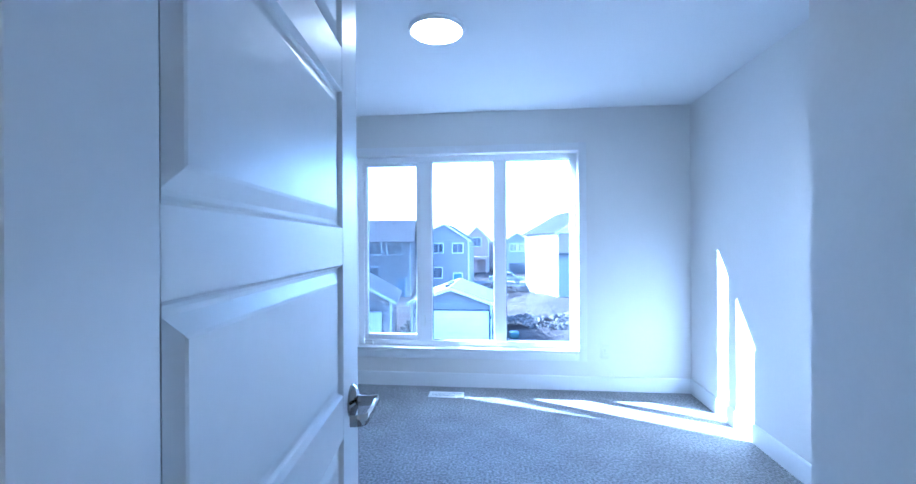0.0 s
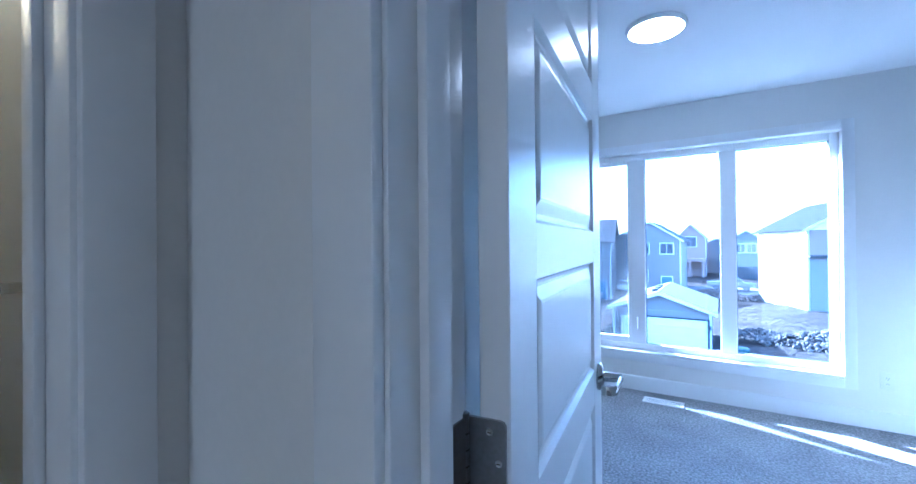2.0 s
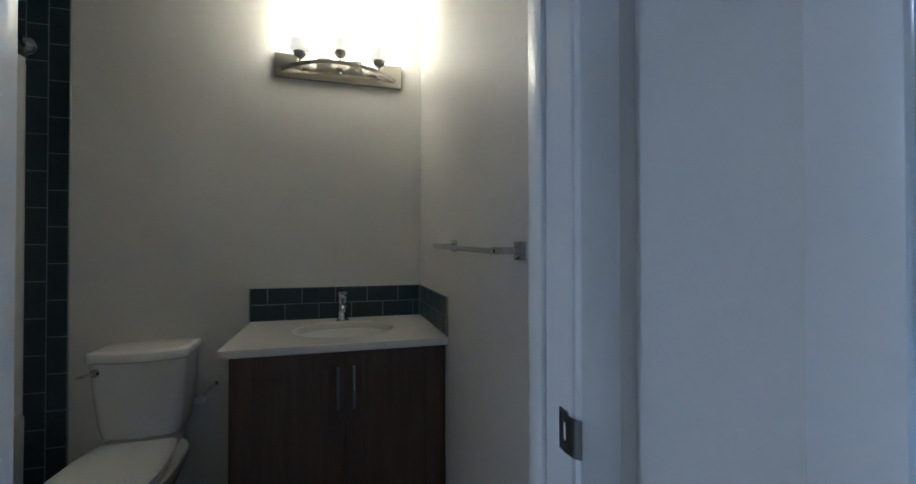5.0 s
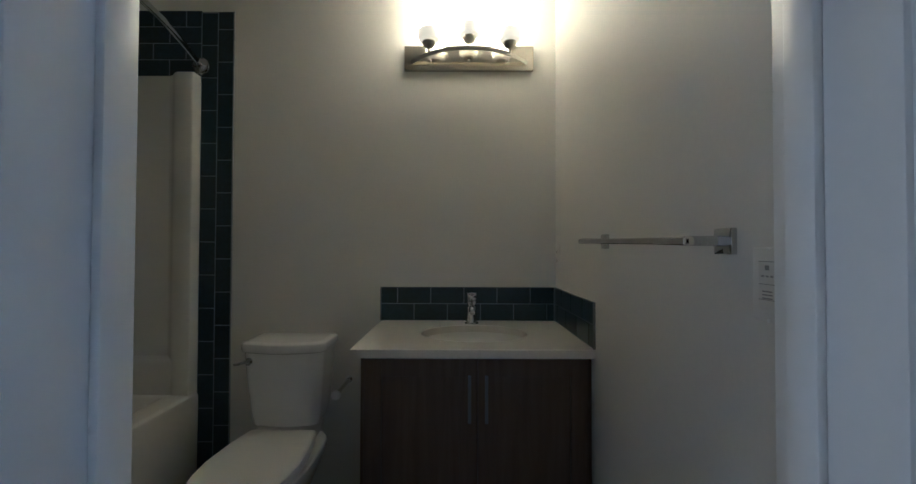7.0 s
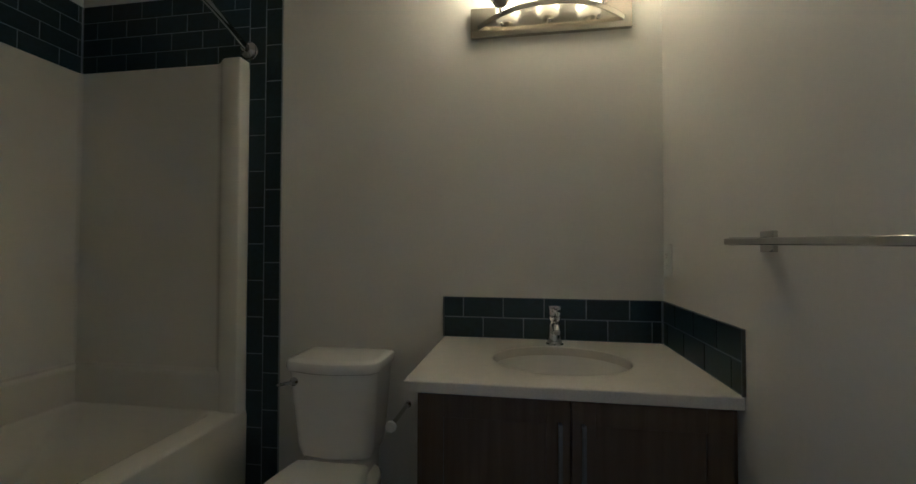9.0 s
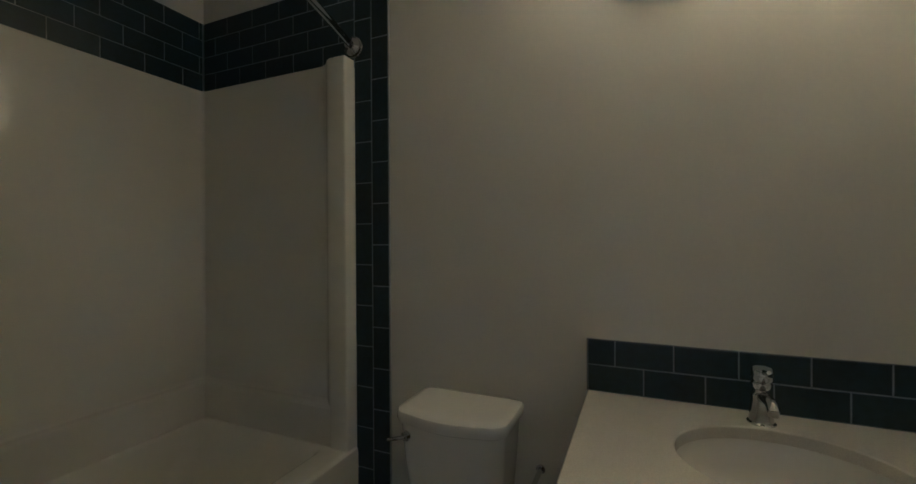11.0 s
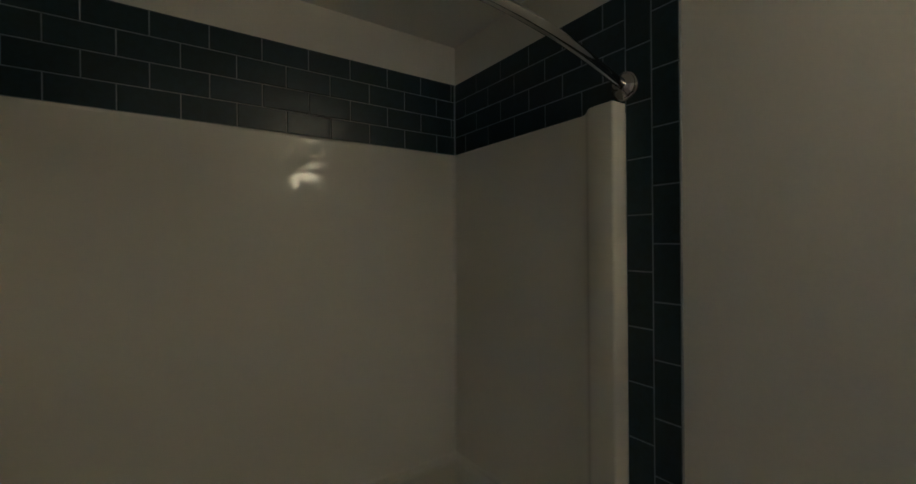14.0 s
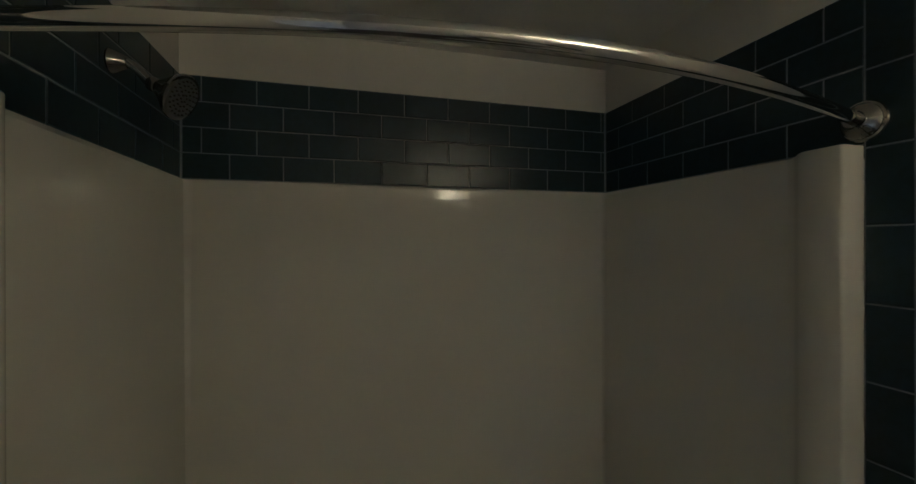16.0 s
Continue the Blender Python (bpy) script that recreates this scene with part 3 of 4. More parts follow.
# front posts, higher and deeper than the end panels
for x, s in ((0.001, 1), (1.474, -1)):
    prof = [(x, -1.805), (x + s * 0.0215, -1.805), (x + s * 0.0255, -1.792), (x + s * 0.034, -1.778), (x + s * 0.047, -1.764), (x + s * 0.055, -1.752), (x + s * 0.059, -1.738), (x + s * 0.060, -1.720), (x + s * 0.060, -1.677), (x + s * 0.058, -1.672), (x + s * 0.053, -1.670), (x, -1.670)]
    bm = extrude_profile(B(), prof, "z", RIM - 0.012, TOPZ - 0.004)
    top = [v for v in bm.verts if v.co.z > 1.5]
    for v in top:
        v.co.z += 0.005 * min(1, max(0, (v.co.y + 1.80) / 0.05))
    part("front_post", bm, FIBRE, tub, angle=60)

# shower rod
rod = thing("shower_rod", "curved polished metal shower curtain rod between the tub walls", "shower rod")
RY, RZ = -1.664, 2.072
pts = [(0.022 + 1.431 * k / 40, RY + 0.131 * math.sin(math.pi * k / 40), RZ) for k in range(41)]
part("bar", sweep(B(), pts, 0.0125, 20), CHROME, rod)
for x, s in ((0.011, 1), (1.464, -1)):
    part("flange", lathe(B(), [(0, 0), (0.039, 0), (0.041, 0.004), (0.039, 0.008), (0.035, 0.009), (0.035, 0.013), (0.029, 0.020), (0.020, 0.024), (0.016, 0.030), (0.0155, 0.040), (0, 0.040)],
                         Matrix.Translation((x - s * 0.002, RY, RZ)) @ pose(0, 0, 0, 0, 90 * s, 0)), POLISH, rod, "stepped round metal flange")

# shower head
shower = thing("wall_shower", "chrome shower head on a bent wall arm", "shower")
SYH, SZH = -2.112, 2.212
part("escutcheon", lathe(B(), [(0, 0), (0.025, 0), (0.026, 0.003), (0.023, 0.010), (0.017, 0.020), (0.0125, 0.030), (0, 0.030)], Matrix.Translation((1.466, SYH, SZH)) @ pose(0, 0, 0, 0, -90, 0)), POLISH, shower)
SPRAY = Vector((-0.88, 0.24, -0.44)).normalized()
FACE = Vector((1.332, -2.097, 2.143))
BASE = FACE - 0.074 * SPRAY
arm = [(1.462, SYH, SZH), (1.445, SYH, SZH + 0.001), (1.430, SYH, SZH - 0.003), (1.418, SYH, SZH - 0.012), tuple(BASE - 0.004 * SPRAY), tuple(BASE + 0.006 * SPRAY)]
part("arm", sweep(B(), arm, 0.0098, 16), CHROME, shower)
hm = Matrix.Translation(BASE) @ SPRAY.to_track_quat("Z", "Y").to_matrix().to_4x4()
head = part("head", lathe(B(), [(0, 0), (0.013, 0.0), (0.0155, 0.004), (0.0155, 0.014), (0.013, 0.018), (0.018, 0.024), (0.027, 0.038), (0.038, 0.054), (0.047, 0.064), (0.0505, 0.070), (0.050, 0.075), (0.046, 0.077), (0, 0.076)], hm, 40), POLISH, shower)
part("face", lathe(B(), [(0, 0.0785), (0.040, 0.0780), (0.044, 0.0765)], hm, 40), STEEL, head, "grey spray face")
for r, n in ((0.008, 6), (0.018, 11), (0.028, 16), (0.037, 21)):
    for k in range(n):
        a = 2 * math.pi * (k + 0.3) / n
        part("nozzle", lathe(B(), [(0, 0.0815), (0.0015, 0.081), (0.0020, 0.078)], hm @ Matrix.Translation((r * math.cos(a), r * math.sin(a), 0)), 6), DARK, head)

# toilet
toilet = thing("toilet", "white two-piece toilet with closed lid", "toilet")
TYC = -1.184


def tank_loop(hw, x0, x1, z, bow, r=0.045, rb=0.022):
    """A rounded rectangle with a slightly bowed front: x0 the wall side, x1 the front corners."""
    side = []
    for k in range(9):
        a = radians(90 * k / 8)
        side.append((x0 + rb - rb * math.cos(a), -hw + rb - rb * math.sin(a)))
    for k in range(9):
        a = radians(90 * k / 8)
        side.append((x1 - r + r * math.sin(a), -hw + r - r * math.cos(a)))
    front = [(x1 + bow * math.sin(math.pi * k / 10), (-1 + 2 * k / 10) * (hw - r)) for k in range(1, 10)]
    loop = side + front + [(x, -y) for x, y in reversed(side)]
    return [(x, TYC + y, z) for x, y in loop]


part("tank", loft(B(), [tank_loop(0.120, 0.050, 0.180, 0.470, 0.010), tank_loop(0.136, 0.035, 0.200, 0.478, 0.012), tank_loop(0.146, 0.028, 0.208, 0.52, 0.014), tank_loop(0.158, 0.025, 0.222, 0.66, 0.016), tank_loop(0.167, 0.022, 0.231, 0.792, 0.018)]), PORC, toilet)
part("tank_lid", loft(B(), [tank_loop(0.170, 0.016, 0.236, 0.788, 0.020, 0.05), tank_loop(0.176, 0.011, 0.242, 0.792, 0.020, 0.055), tank_loop(0.178, 0.010, 0.244, 0.800, 0.020, 0.055), tank_loop(0.178, 0.010, 0.244, 0.815, 0.020, 0.055), tank_loop(0.175, 0.012, 0.241, 0.824, 0.020, 0.054), tank_loop(0.168, 0.018, 0.234, 0.829, 0.019, 0.050), tank_loop(0.150, 0.034, 0.214, 0.832, 0.016, 0.045)]), PORC, toilet)
lv = part("flush_lever", lathe(B(), [(0, 0), (0.015, 0), (0.016, 0.005), (0.011, 0.010), (0.008, 0.018), (0, 0.018)], Matrix.Translation((0.228, TYC - 0.132, 0.753)) @ pose(0, 0, 0, 0, 90, 0), 20), CHROME, toilet, "chrome flush lever")
part("lever", sweep(B(), [(0.243, TYC - 0.130, 0.753), (0.252, TYC - 0.146, 0.752), (0.256, TYC - 0.163, 0.748), (0.257, TYC - 0.180, 0.745)], [0.006, 0.006, 0.005, 0.0045], 12), CHROME, lv)


def bowl_loop(z, xb, xf, hw, n=40, sq=2.3):
    pts = []
    xm = xb + (xf - xb) * 0.45
    for k in range(n):
        a = 2 * math.pi * k / n
        c, s = math.cos(a), math.sin(a)
        e = 2 / (sq if c < 0 else 2.0)
        x = xm + (xf - xm if c > 0 else xm - xb) * math.copysign(abs(c) ** e, c)
        pts.append((x, TYC + hw * math.copysign(abs(s) ** (2 / 2.15), s), z))
    return pts


part("bowl", loft(B(), [bowl_loop(0, 0.10, 0.56, 0.115, sq=4), bowl_loop(0.05, 0.11, 0.55, 0.105, sq=4), bowl_loop(0.16, 0.10, 0.56, 0.10, sq=4), bowl_loop(0.25, 0.08, 0.62, 0.125, sq=4), bowl_loop(0.33, 0.06, 0.69, 0.160, sq=4),
                        bowl_loop(0.385, 0.05, 0.715, 0.178, sq=5), bowl_loop(0.405, 0.05, 0.718, 0.180, sq=5), bowl_loop(0.412, 0.055, 0.712, 0.175, sq=5)]), PORC, toilet)
part("bowl_shelf", box(B(), 0.03, 0.20, TYC - 0.12, TYC + 0.12, 0.30, 0.471, 0.02, 3), PORC, toilet)
SEAT = ((0.200, 0.152), (0.235, 0.160), (0.28, 0.169), (0.34, 0.179), (0.41, 0.185), (0.48, 0.188), (0.55, 0.180), (0.61, 0.162), (0.66, 0.135), (0.70, 0.100), (0.722, 0.062), (0.733, 0.025))


def seat_loop(z, inset):
    side = [(0.2 + (x - 0.2) * (1 - inset / 0.27) + inset * 0.4, max(0.01, 0.90 * h - inset)) for x, h in SEAT]
    return [(x, TYC - h, z) for x, h in side] + [(x, TYC + h, z) for x, h in reversed(side)]


part("seat", loft(B(), [seat_loop(0.414, 0.006), seat_loop(0.418, 0.002), seat_loop(0.431, 0.002), seat_loop(0.435, 0.006)]), PLASTIC, toilet)
part("seat_lid", loft(B(), [seat_loop(0.438, 0.004), seat_loop(0.441, 0.0), seat_loop(0.455, 0.0), seat_loop(0.462, 0.006), seat_loop(0.466, 0.02), seat_loop(0.468, 0.06)]), PLASTIC, toilet)
for s in (-1, 1):
    part("seat_hinge", box(B(), 0.188, 0.215, TYC + s * 0.075 - 0.018, TYC + s * 0.075 + 0.018, 0.41, 0.462, 0.006, 2), PLASTIC, toilet)

# paper holder on the wall beside the tank
tp = thing("paper_holder", "chrome toilet paper holder bar on the wall", "paper holder")
part("rose", lathe(B(), [(0, 0), (0.014, 0), (0.014, 0.005), (0.010, 0.008), (0, 0.008)], Matrix.Translation((0.0, -0.960, 0.612)) @ pose(0, 0, 0, 0, 90, 0)), CHROME, tp)
part("bar", tube(B(), (0.005, -0.960, 0.612), (0.215, -0.960, 0.612), 0.008, n=18), CHROME, tp)
part("end_cap", lathe(B(), [(0, 0), (0.017, 0), (0.019, 0.003), (0.019, 0.012), (0.017, 0.015), (0, 0.015)], Matrix.Translation((0.212, -0.960, 0.612)) @ pose(0, 0, 0, 0, 90, 0)), PLASTIC, tp, "pale round end cap")

# vanity cabinet
cab = thing("vanity_cabinet", "dark brown stained vanity cabinet with two shaker doors", "cabinet")
part("side", box(B(), 0.002, 0.535, -0.785, -0.767, 0.0, 0.853, 0.001, 1), WOOD, cab)
part("side", box(B(), 0.002, 0.535, -0.021, -0.003, 0.0, 0.853, 0.001, 1), WOOD, cab)
part("bottom", box(B(), 0.012, 0.535, -0.767, -0.021, 0.095, 0.113), WOOD, cab)
part("back", box(B(), 0.002, 0.012, -0.767, -0.021, 0.095, 0.853), WOOD, cab)
part("front_rail", box(B(), 0.515, 0.535, -0.767, -0.021, 0.80, 0.853), WOOD, cab)
part("centre_stile", box(B(), 0.515, 0.535, -0.42, -0.365, 0.113, 0.80), WOOD, cab)
part("toe_kick", box(B(), 0.455, 0.47, -0.767, -0.021, 0.0, 0.095), WOOD, cab)


def shaker_door(y0, y1, z0, z1, handle_y):
    x0, x1, w = 0.5355, 0.556, 0.058
    d = part("door", box(B(), x0, x1 - 0.009, y0 + w - 0.003, y1 - w + 0.003, z0 + w - 0.003, z1 - w + 0.003), WOOD, cab)
    part("stile", box(B(), x0, x1, y0, y0 + w, z0, z1, 0.0012, 1), WOOD, d)
    part("stile", box(B(), x0, x1, y1 - w, y1, z0, z1, 0.0012, 1), WOOD, d)
    part("rail", box(B(), x0, x1 - 0.0003, y0 + w, y1 - w, z1 - w, z1, 0.0008, 1), WOOD, d)
    part("rail", box(B(), x0, x1 - 0.0003, y0 + w, y1 - w, z0, z0 + w, 0.0008, 1), WOOD, d)
    bm = B()
    box(bm, x1 + 0.018, x1 + 0.026, handle_y - 0.005, handle_y + 0.005, 0.645, 0.800, 0.002, 2)
    box(bm, x1 - 0.001, x1 + 0.020, handle_y - 0.004, handle_y + 0.004, 0.649, 0.658, 0.001, 1)
    box(bm, x1 - 0.001, x1 + 0.020, handle_y - 0.004, handle_y + 0.004, 0.787, 0.796, 0.001, 1)
    part("handle", bm, HANDLE, d, "slim satin metal bar handle")


shaker_door(-0.769, -0.3925, 0.105, 0.849, -0.417)
shaker_door(-0.3885, -0.020, 0.105, 0.849, -0.361)

# countertop with an oval cut-out
CT0, CT1 = 0.855, 0.885
SX, SY, SA, SB = 0.285, -0.392, 0.172, 0.208
top = thing("countertop", "pale speckled quartz vanity top with oval sink cut-out", "countertop")
bm = B()
N = 72


def rect_hit(a, x0, x1, y0, y1):
    c, s = math.cos(a), math.sin(a)
    tx = ((x1 if c > 0 else x0) - SX) / c if abs(c) > 1e-6 else 1e9
    ty = ((y1 if s > 0 else y0) - SY) / s if abs(s) > 1e-6 else 1e9
    d = min(tx, ty)
    return SX + d * c, SY + d * s


X0, X1, Y0, Y1 = 0.001, 0.568, -0.815, -0.002
angles = sorted([2 * math.pi * k / N for k in range(N)] + [math.atan2(y - SY, x - SX) % (2 * math.pi) for x in (X0, X1) for y in (Y0, Y1)])


def orect(z, i):
    return [(*rect_hit(a, X0 + i, X1 - i, Y0 + i, Y1 - i), z) for a in angles]


def oval(z, k, drop=0.0):
    return [(SX + (SA + k) * math.cos(a), SY + (SB + k) * math.sin(a), z) for a in angles]


loft(bm, [oval(CT0, 0), oval(CT1 - 0.003, 0), oval(CT1, 0.003), orect(CT1, 0.003), orect(CT1 - 0.003, 0), orect(CT0, 0), oval(CT0, 0.0005)], False, False)
part("slab", bm, QUARTZ, top)
sink = thing("sink", "white oval undermount sink bowl", "sink")
bm = loft(B(), [oval(CT0 - 0.001, 0.02), oval(CT0 - 0.001, 0.004), oval(CT0 - 0.004, 0.003), oval(CT0 - 0.02, -0.003), oval(CT0 - 0.06, -0.016), oval(CT0 - 0.10, -0.045), oval(CT0 - 0.125, -0.09), oval(CT0 - 0.133, -0.14), oval(CT0 - 0.135, -0.152)], False, True)
part("bowl", bm, PORC, sink)
part("drain", lathe(B(), [(0, 0.004), (0.012, 0.005), (0.020, 0.003), (0.022, 0.0), (0, 0)], Matrix.Translation((SX - 0.01, SY, CT0 - 0.135))), CHROME, sink, "chrome drain")

# faucet
faucet = thing("faucet", "small chrome single-lever basin faucet", "faucet")
FX, FYY = 0.075, -0.395
fm = Matrix.Translation((FX, FYY, CT1))
part("base", lathe(B(), [(0, 0), (0.031, 0), (0.031, 0.003), (0.027, 0.006), (0, 0.006)], fm), CHROME, faucet)
part("body", lathe(B(), [(0, 0.005), (0.0265, 0.006), (0.0245, 0.03), (0.0215, 0.060), (0.0225, 0.070), (0.018, 0.077), (0.017, 0.084), (0.0215, 0.09), (0.023, 0.098), (0.019, 0.104), (0.0185, 0.108), (0, 0.108)], fm), CHROME, faucet)
sp = sweep(B(), [(FX + 0.008, FYY, CT1 + 0.064), (FX + 0.03, FYY, CT1 + 0.072), (FX + 0.07, FYY, CT1 + 0.077), (FX + 0.095, FYY, CT1 + 0.074), (FX + 0.104, FYY, CT1 + 0.064)], [0.013, 0.0135, 0.013, 0.0125, 0.012], 16)
part("spout", sp, CHROME, faucet)
part("aerator", tube(B(), (FX + 0.103, FYY, CT1 + 0.055), (FX + 0.103, FYY, CT1 + 0.067), 0.0105), NICKEL, faucet)
hd = part("handle", lathe(B(), [(0, 0.107), (0.021, 0.108), (0.0240, 0.114), (0.0240, 0.132), (0.020, 0.138), (0, 0.139)], fm @ pose(0, 0, 0, 0, 4, 0)), CHROME, faucet)
part("lever", sweep(B(), [(FX + 0.01, FYY, CT1 + 0.128), (FX + 0.04, FYY, CT1 + 0.134), (FX + 0.065, FYY, CT1 + 0.142)], [0.008, 0.006, 0.0045], 12), CHROME, hd)

# vanity light: back plate, arched bar, three lit shades
lamp = thing("vanity_light", "brushed nickel vanity light with three lit glass shades", "wall lamp")
LY, LHW = -0.409, 0.301
part("back_plate", box(B(), 0.0005, 0.022, LY - LHW, LY + LHW, 2.052, 2.166, 0.002, 2), PLATE, lamp)
loops = []
AX = 0.115
for k in range(33):
    u = -1 + 2 * k / 32
    y, z = LY + 0.272 * u, 2.108 - 0.022 * u * u
    x = 0.022 + (AX - 0.014) * (1 - abs(u) ** 2.4)
    ty, tz = 0.272, -0.044 * u
    L = math.hypot(ty, tz)
    ny, nz = -tz / L, ty / L
    loops.append([(x - 0.003, y + ny * 0.009, z + nz * 0.009), (x + 0.003, y + ny * 0.009, z + nz * 0.009), (x + 0.003, y - ny * 0.009, z - nz * 0.009), (x - 0.003, y - ny * 0.009, z - nz * 0.009)])
part("arched_bar", loft(B(), loops), NICKEL, lamp)
for y, zc in ((LY - 0.180, 2.102), (LY, 2.126), (LY + 0.180, 2.102)):
    m = Matrix.Translation((AX, y, zc))
    holder = part("shade_holder", lathe(B(), [(0, -0.012), (0.005, -0.012), (0.005, 0.006), (0.012, 0.008), (0.024, 0.018), (0.029, 0.030), (0.030, 0.036), (0.027, 0.037), (0, 0.034)], m, 28), NICKEL, lamp)
    part("plate_knob", lathe(B(), [(0, 0), (0.006, 0), (0.007, 0.006), (0.005, 0.012), (0, 0.014)], Matrix.Translation((0.021, y, 2.095)) @ pose(0, 0, 0, 0, 90, 0), 14), NICKEL, holder)
    part("shade", lathe(B(), [(0.048, 0.088), (0.049, 0.176), (0.047, 0.178), (0.046, 0.176), (0.045, 0.088)], m, 32), SHADE, holder, "glowing white opal glass shade")
    part("bulb", lathe(B(), [(0.0, 0.150), (0.030, 0.150), (0.036, 0.156), (0.036, 0.162), (0.026, 0.170), (0.0, 0.173)], m, 24), BULB, holder, "lit bulb in the open top of the shade")
    part("shade_base", lathe(B(), [(0.0, 0.038), (0.030, 0.038), (0.043, 0.044), (0.0475, 0.056), (0.048, 0.07), (0.048, 0.0878), (0.045, 0.0878), (0.045, 0.07), (0.038, 0.05), (0, 0.048)], m, 32), SHADE_LOW, holder, "dimmer frosted foot of the shade")

# towel bar
towel = thing("towel_bar", "chrome towel bar with square wall posts", "towel bar")
for x, z in ((0.676, 1.242), (1.256, 1.231)):
    post = part("post", box(B(), x - 0.024, x + 0.024, -0.010, -0.0005, z - 0.022, z + 0.022, 0.0015, 2), CHROME, towel)
    part("arm", box(B(), x - 0.010, x + 0.010, -0.078, -0.009, z - 0.008, z + 0.009, 0.002, 2), CHROME, post)
bm = box(B(), 0.652, 1.266, -0.081, -0.069, -0.007, 0.007, 0.003, 3)
for v in bm.verts:
    v.co.z += 1.231 + (1.256 - v.co.x) * 0.019
part("bar", bm, CHROME, towel)


# wall plates
def wall_plate(name, label, category, wall, u, z, w=0.072, h=0.116):
    """A plate on a wall: wall gives the matrix from (across, up, out) to the world."""
    t = thing(name, label, category)
    t.matrix_world = wall @ Matrix.Translation((u, z, 0))
    part("plate", box(B(), -w / 2, w / 2, -h / 2, h / 2, 0.0004, 0.006, 0.0022, 2), PLATE_WHITE, t)
    return t


BED_WALL = Matrix(((1, 0, 0, 0), (0, 0, -1, WIN_Y), (0, 1, 0, 0), (0, 0, 0, 1)))
TOWEL_WALL = Matrix(((1, 0, 0, 0), (0, 0, -1, 0), (0, 1, 0, 0), (0, 0, 0, 1)))


def receptacle(t):
    ins = part("insert", box(B(), -0.0165, 0.0165, -0.0335, 0.0335, 0.005, 0.0075, 0.0008, 1), PLATE_WHITE, t)
    for v in (-0.019, 0.019):
        for a in (-0.0063, 0.0063):
            part("slot", box(B(), a - 0.0011, a + 0.0011, v - 0.004, v + 0.004, 0.0074, 0.0078), DARK, ins)
        part("slot", tube(B(), (0, v - 0.0095, 0.0074), (0, v - 0.0095, 0.0078), 0.0022, n=10), DARK, ins)
    for v in (-0.049, 0.049):
        part("screw", tube(B(), (0, v, 0.0058), (0, v, 0.0066), 0.003, n=12), PLASTIC, t)


receptacle(wall_plate("outlet", "white electrical outlet above the vanity backsplash", "outlet", TOWEL_WALL, 0.055, 1.19))
receptacle(wall_plate("outlet", "white electrical outlet low on the bedroom wall", "outlet", BED_WALL, 3.138, 0.337))
ctl = wall_plate("fan_control", "white wall-mounted fan control with grey marks", "fan control", TOWEL_WALL, 1.355, 1.166, 0.066, 0.108)
ins = part("control_insert", box(B(), -0.0175, 0.0175, -0.038, 0.036, 0.005, 0.0078, 0.0008, 1), PLATE_WHITE, ctl)
part("mark", box(B(), -0.004, 0.004, 0.021, 0.028, 0.0076, 0.0081), GREYP, ins)
for u in (-0.009, 0, 0.009):
    part("mark", box(B(), u - 0.0028, u + 0.0028, 0.011, 0.0135, 0.0076, 0.0081), GREYP, ins)
for k in range(3):
    part("speaker_slot", box(B(), -0.010, 0.010, -0.011 - 0.005 * k, -0.009 - 0.005 * k, 0.0076, 0.0081), GREYP, ins)
for v in (0.0335, 0.0005, -0.022):
    part("groove", box(B(), -0.0170, 0.0170, v - 0.0005, v + 0.0005, 0.0076, 0.0080), GREYP, ins)
for v in (-0.052, 0.052):
    part("screw", tube(B(), (0, v, 0.0058), (0, v, 0.0066), 0.003, n=12), PLASTIC, ctl)

# ---- bedroom things ----
led = thing("ceiling_light", "round white flush ceiling light, switched on", "ceiling light", group="flush ceiling lights")
lm = Matrix.Translation((1.905, 2.23, CEIL_BED)) @ pose(0, 0, 0, 180, 0, 0)
part("rim", lathe(B(), [(0, 0), (0.150, 0), (0.153, 0.006), (0.150, 0.018), (0.140, 0.024), (0.136, 0.022), (0, 0.019)], lm, 48), PLASTIC, led)
part("diffuser", lathe(B(), [(0.1365, 0.0215), (0.130, 0.026), (0.09, 0.029), (0, 0.030)], lm, 48), LED, led, "glowing white diffuser")

# unseen copy of the ceiling light, added far down the hall to brighten it
hall_fill_led = copy_thing(led, Matrix.Translation((0.25, -5.75, 0)))
for ob in hall_fill_led.children:
    if ob.name.startswith("diffuser"):
        ob.data = ob.data.copy()
        ob.data.materials[0] = LED_HALL_FILL

reg = thing("floor_register", "white metal floor register set in the carpet", "floor register")
RX0, RX1, RY0, RY1 = 1.635, 1.930, 3.440, 3.565
bm = B()
box(bm, RX0, RX1, RY0, RY0 + 0.018, 0.0, 0.007, 0.002, 1)
box(bm, RX0, RX1, RY1 - 0.018, RY1, 0.0, 0.007, 0.002, 1)
box(bm, RX0, RX0 + 0.018, RY0 + 0.018, RY1 - 0.018, 0.0, 0.007)
box(bm, RX1 - 0.018, RX1, RY0 + 0.018, RY1 - 0.018, 0.0, 0.007)
part("frame", bm, PLASTIC, reg)
# flat dark sheet painting the shade of the duct below the slats
part("duct", box(B(), RX0 + 0.018, RX1 - 0.018, RY0 + 0.018, RY1 - 0.018, 0.0, 0.001), DARK, reg)
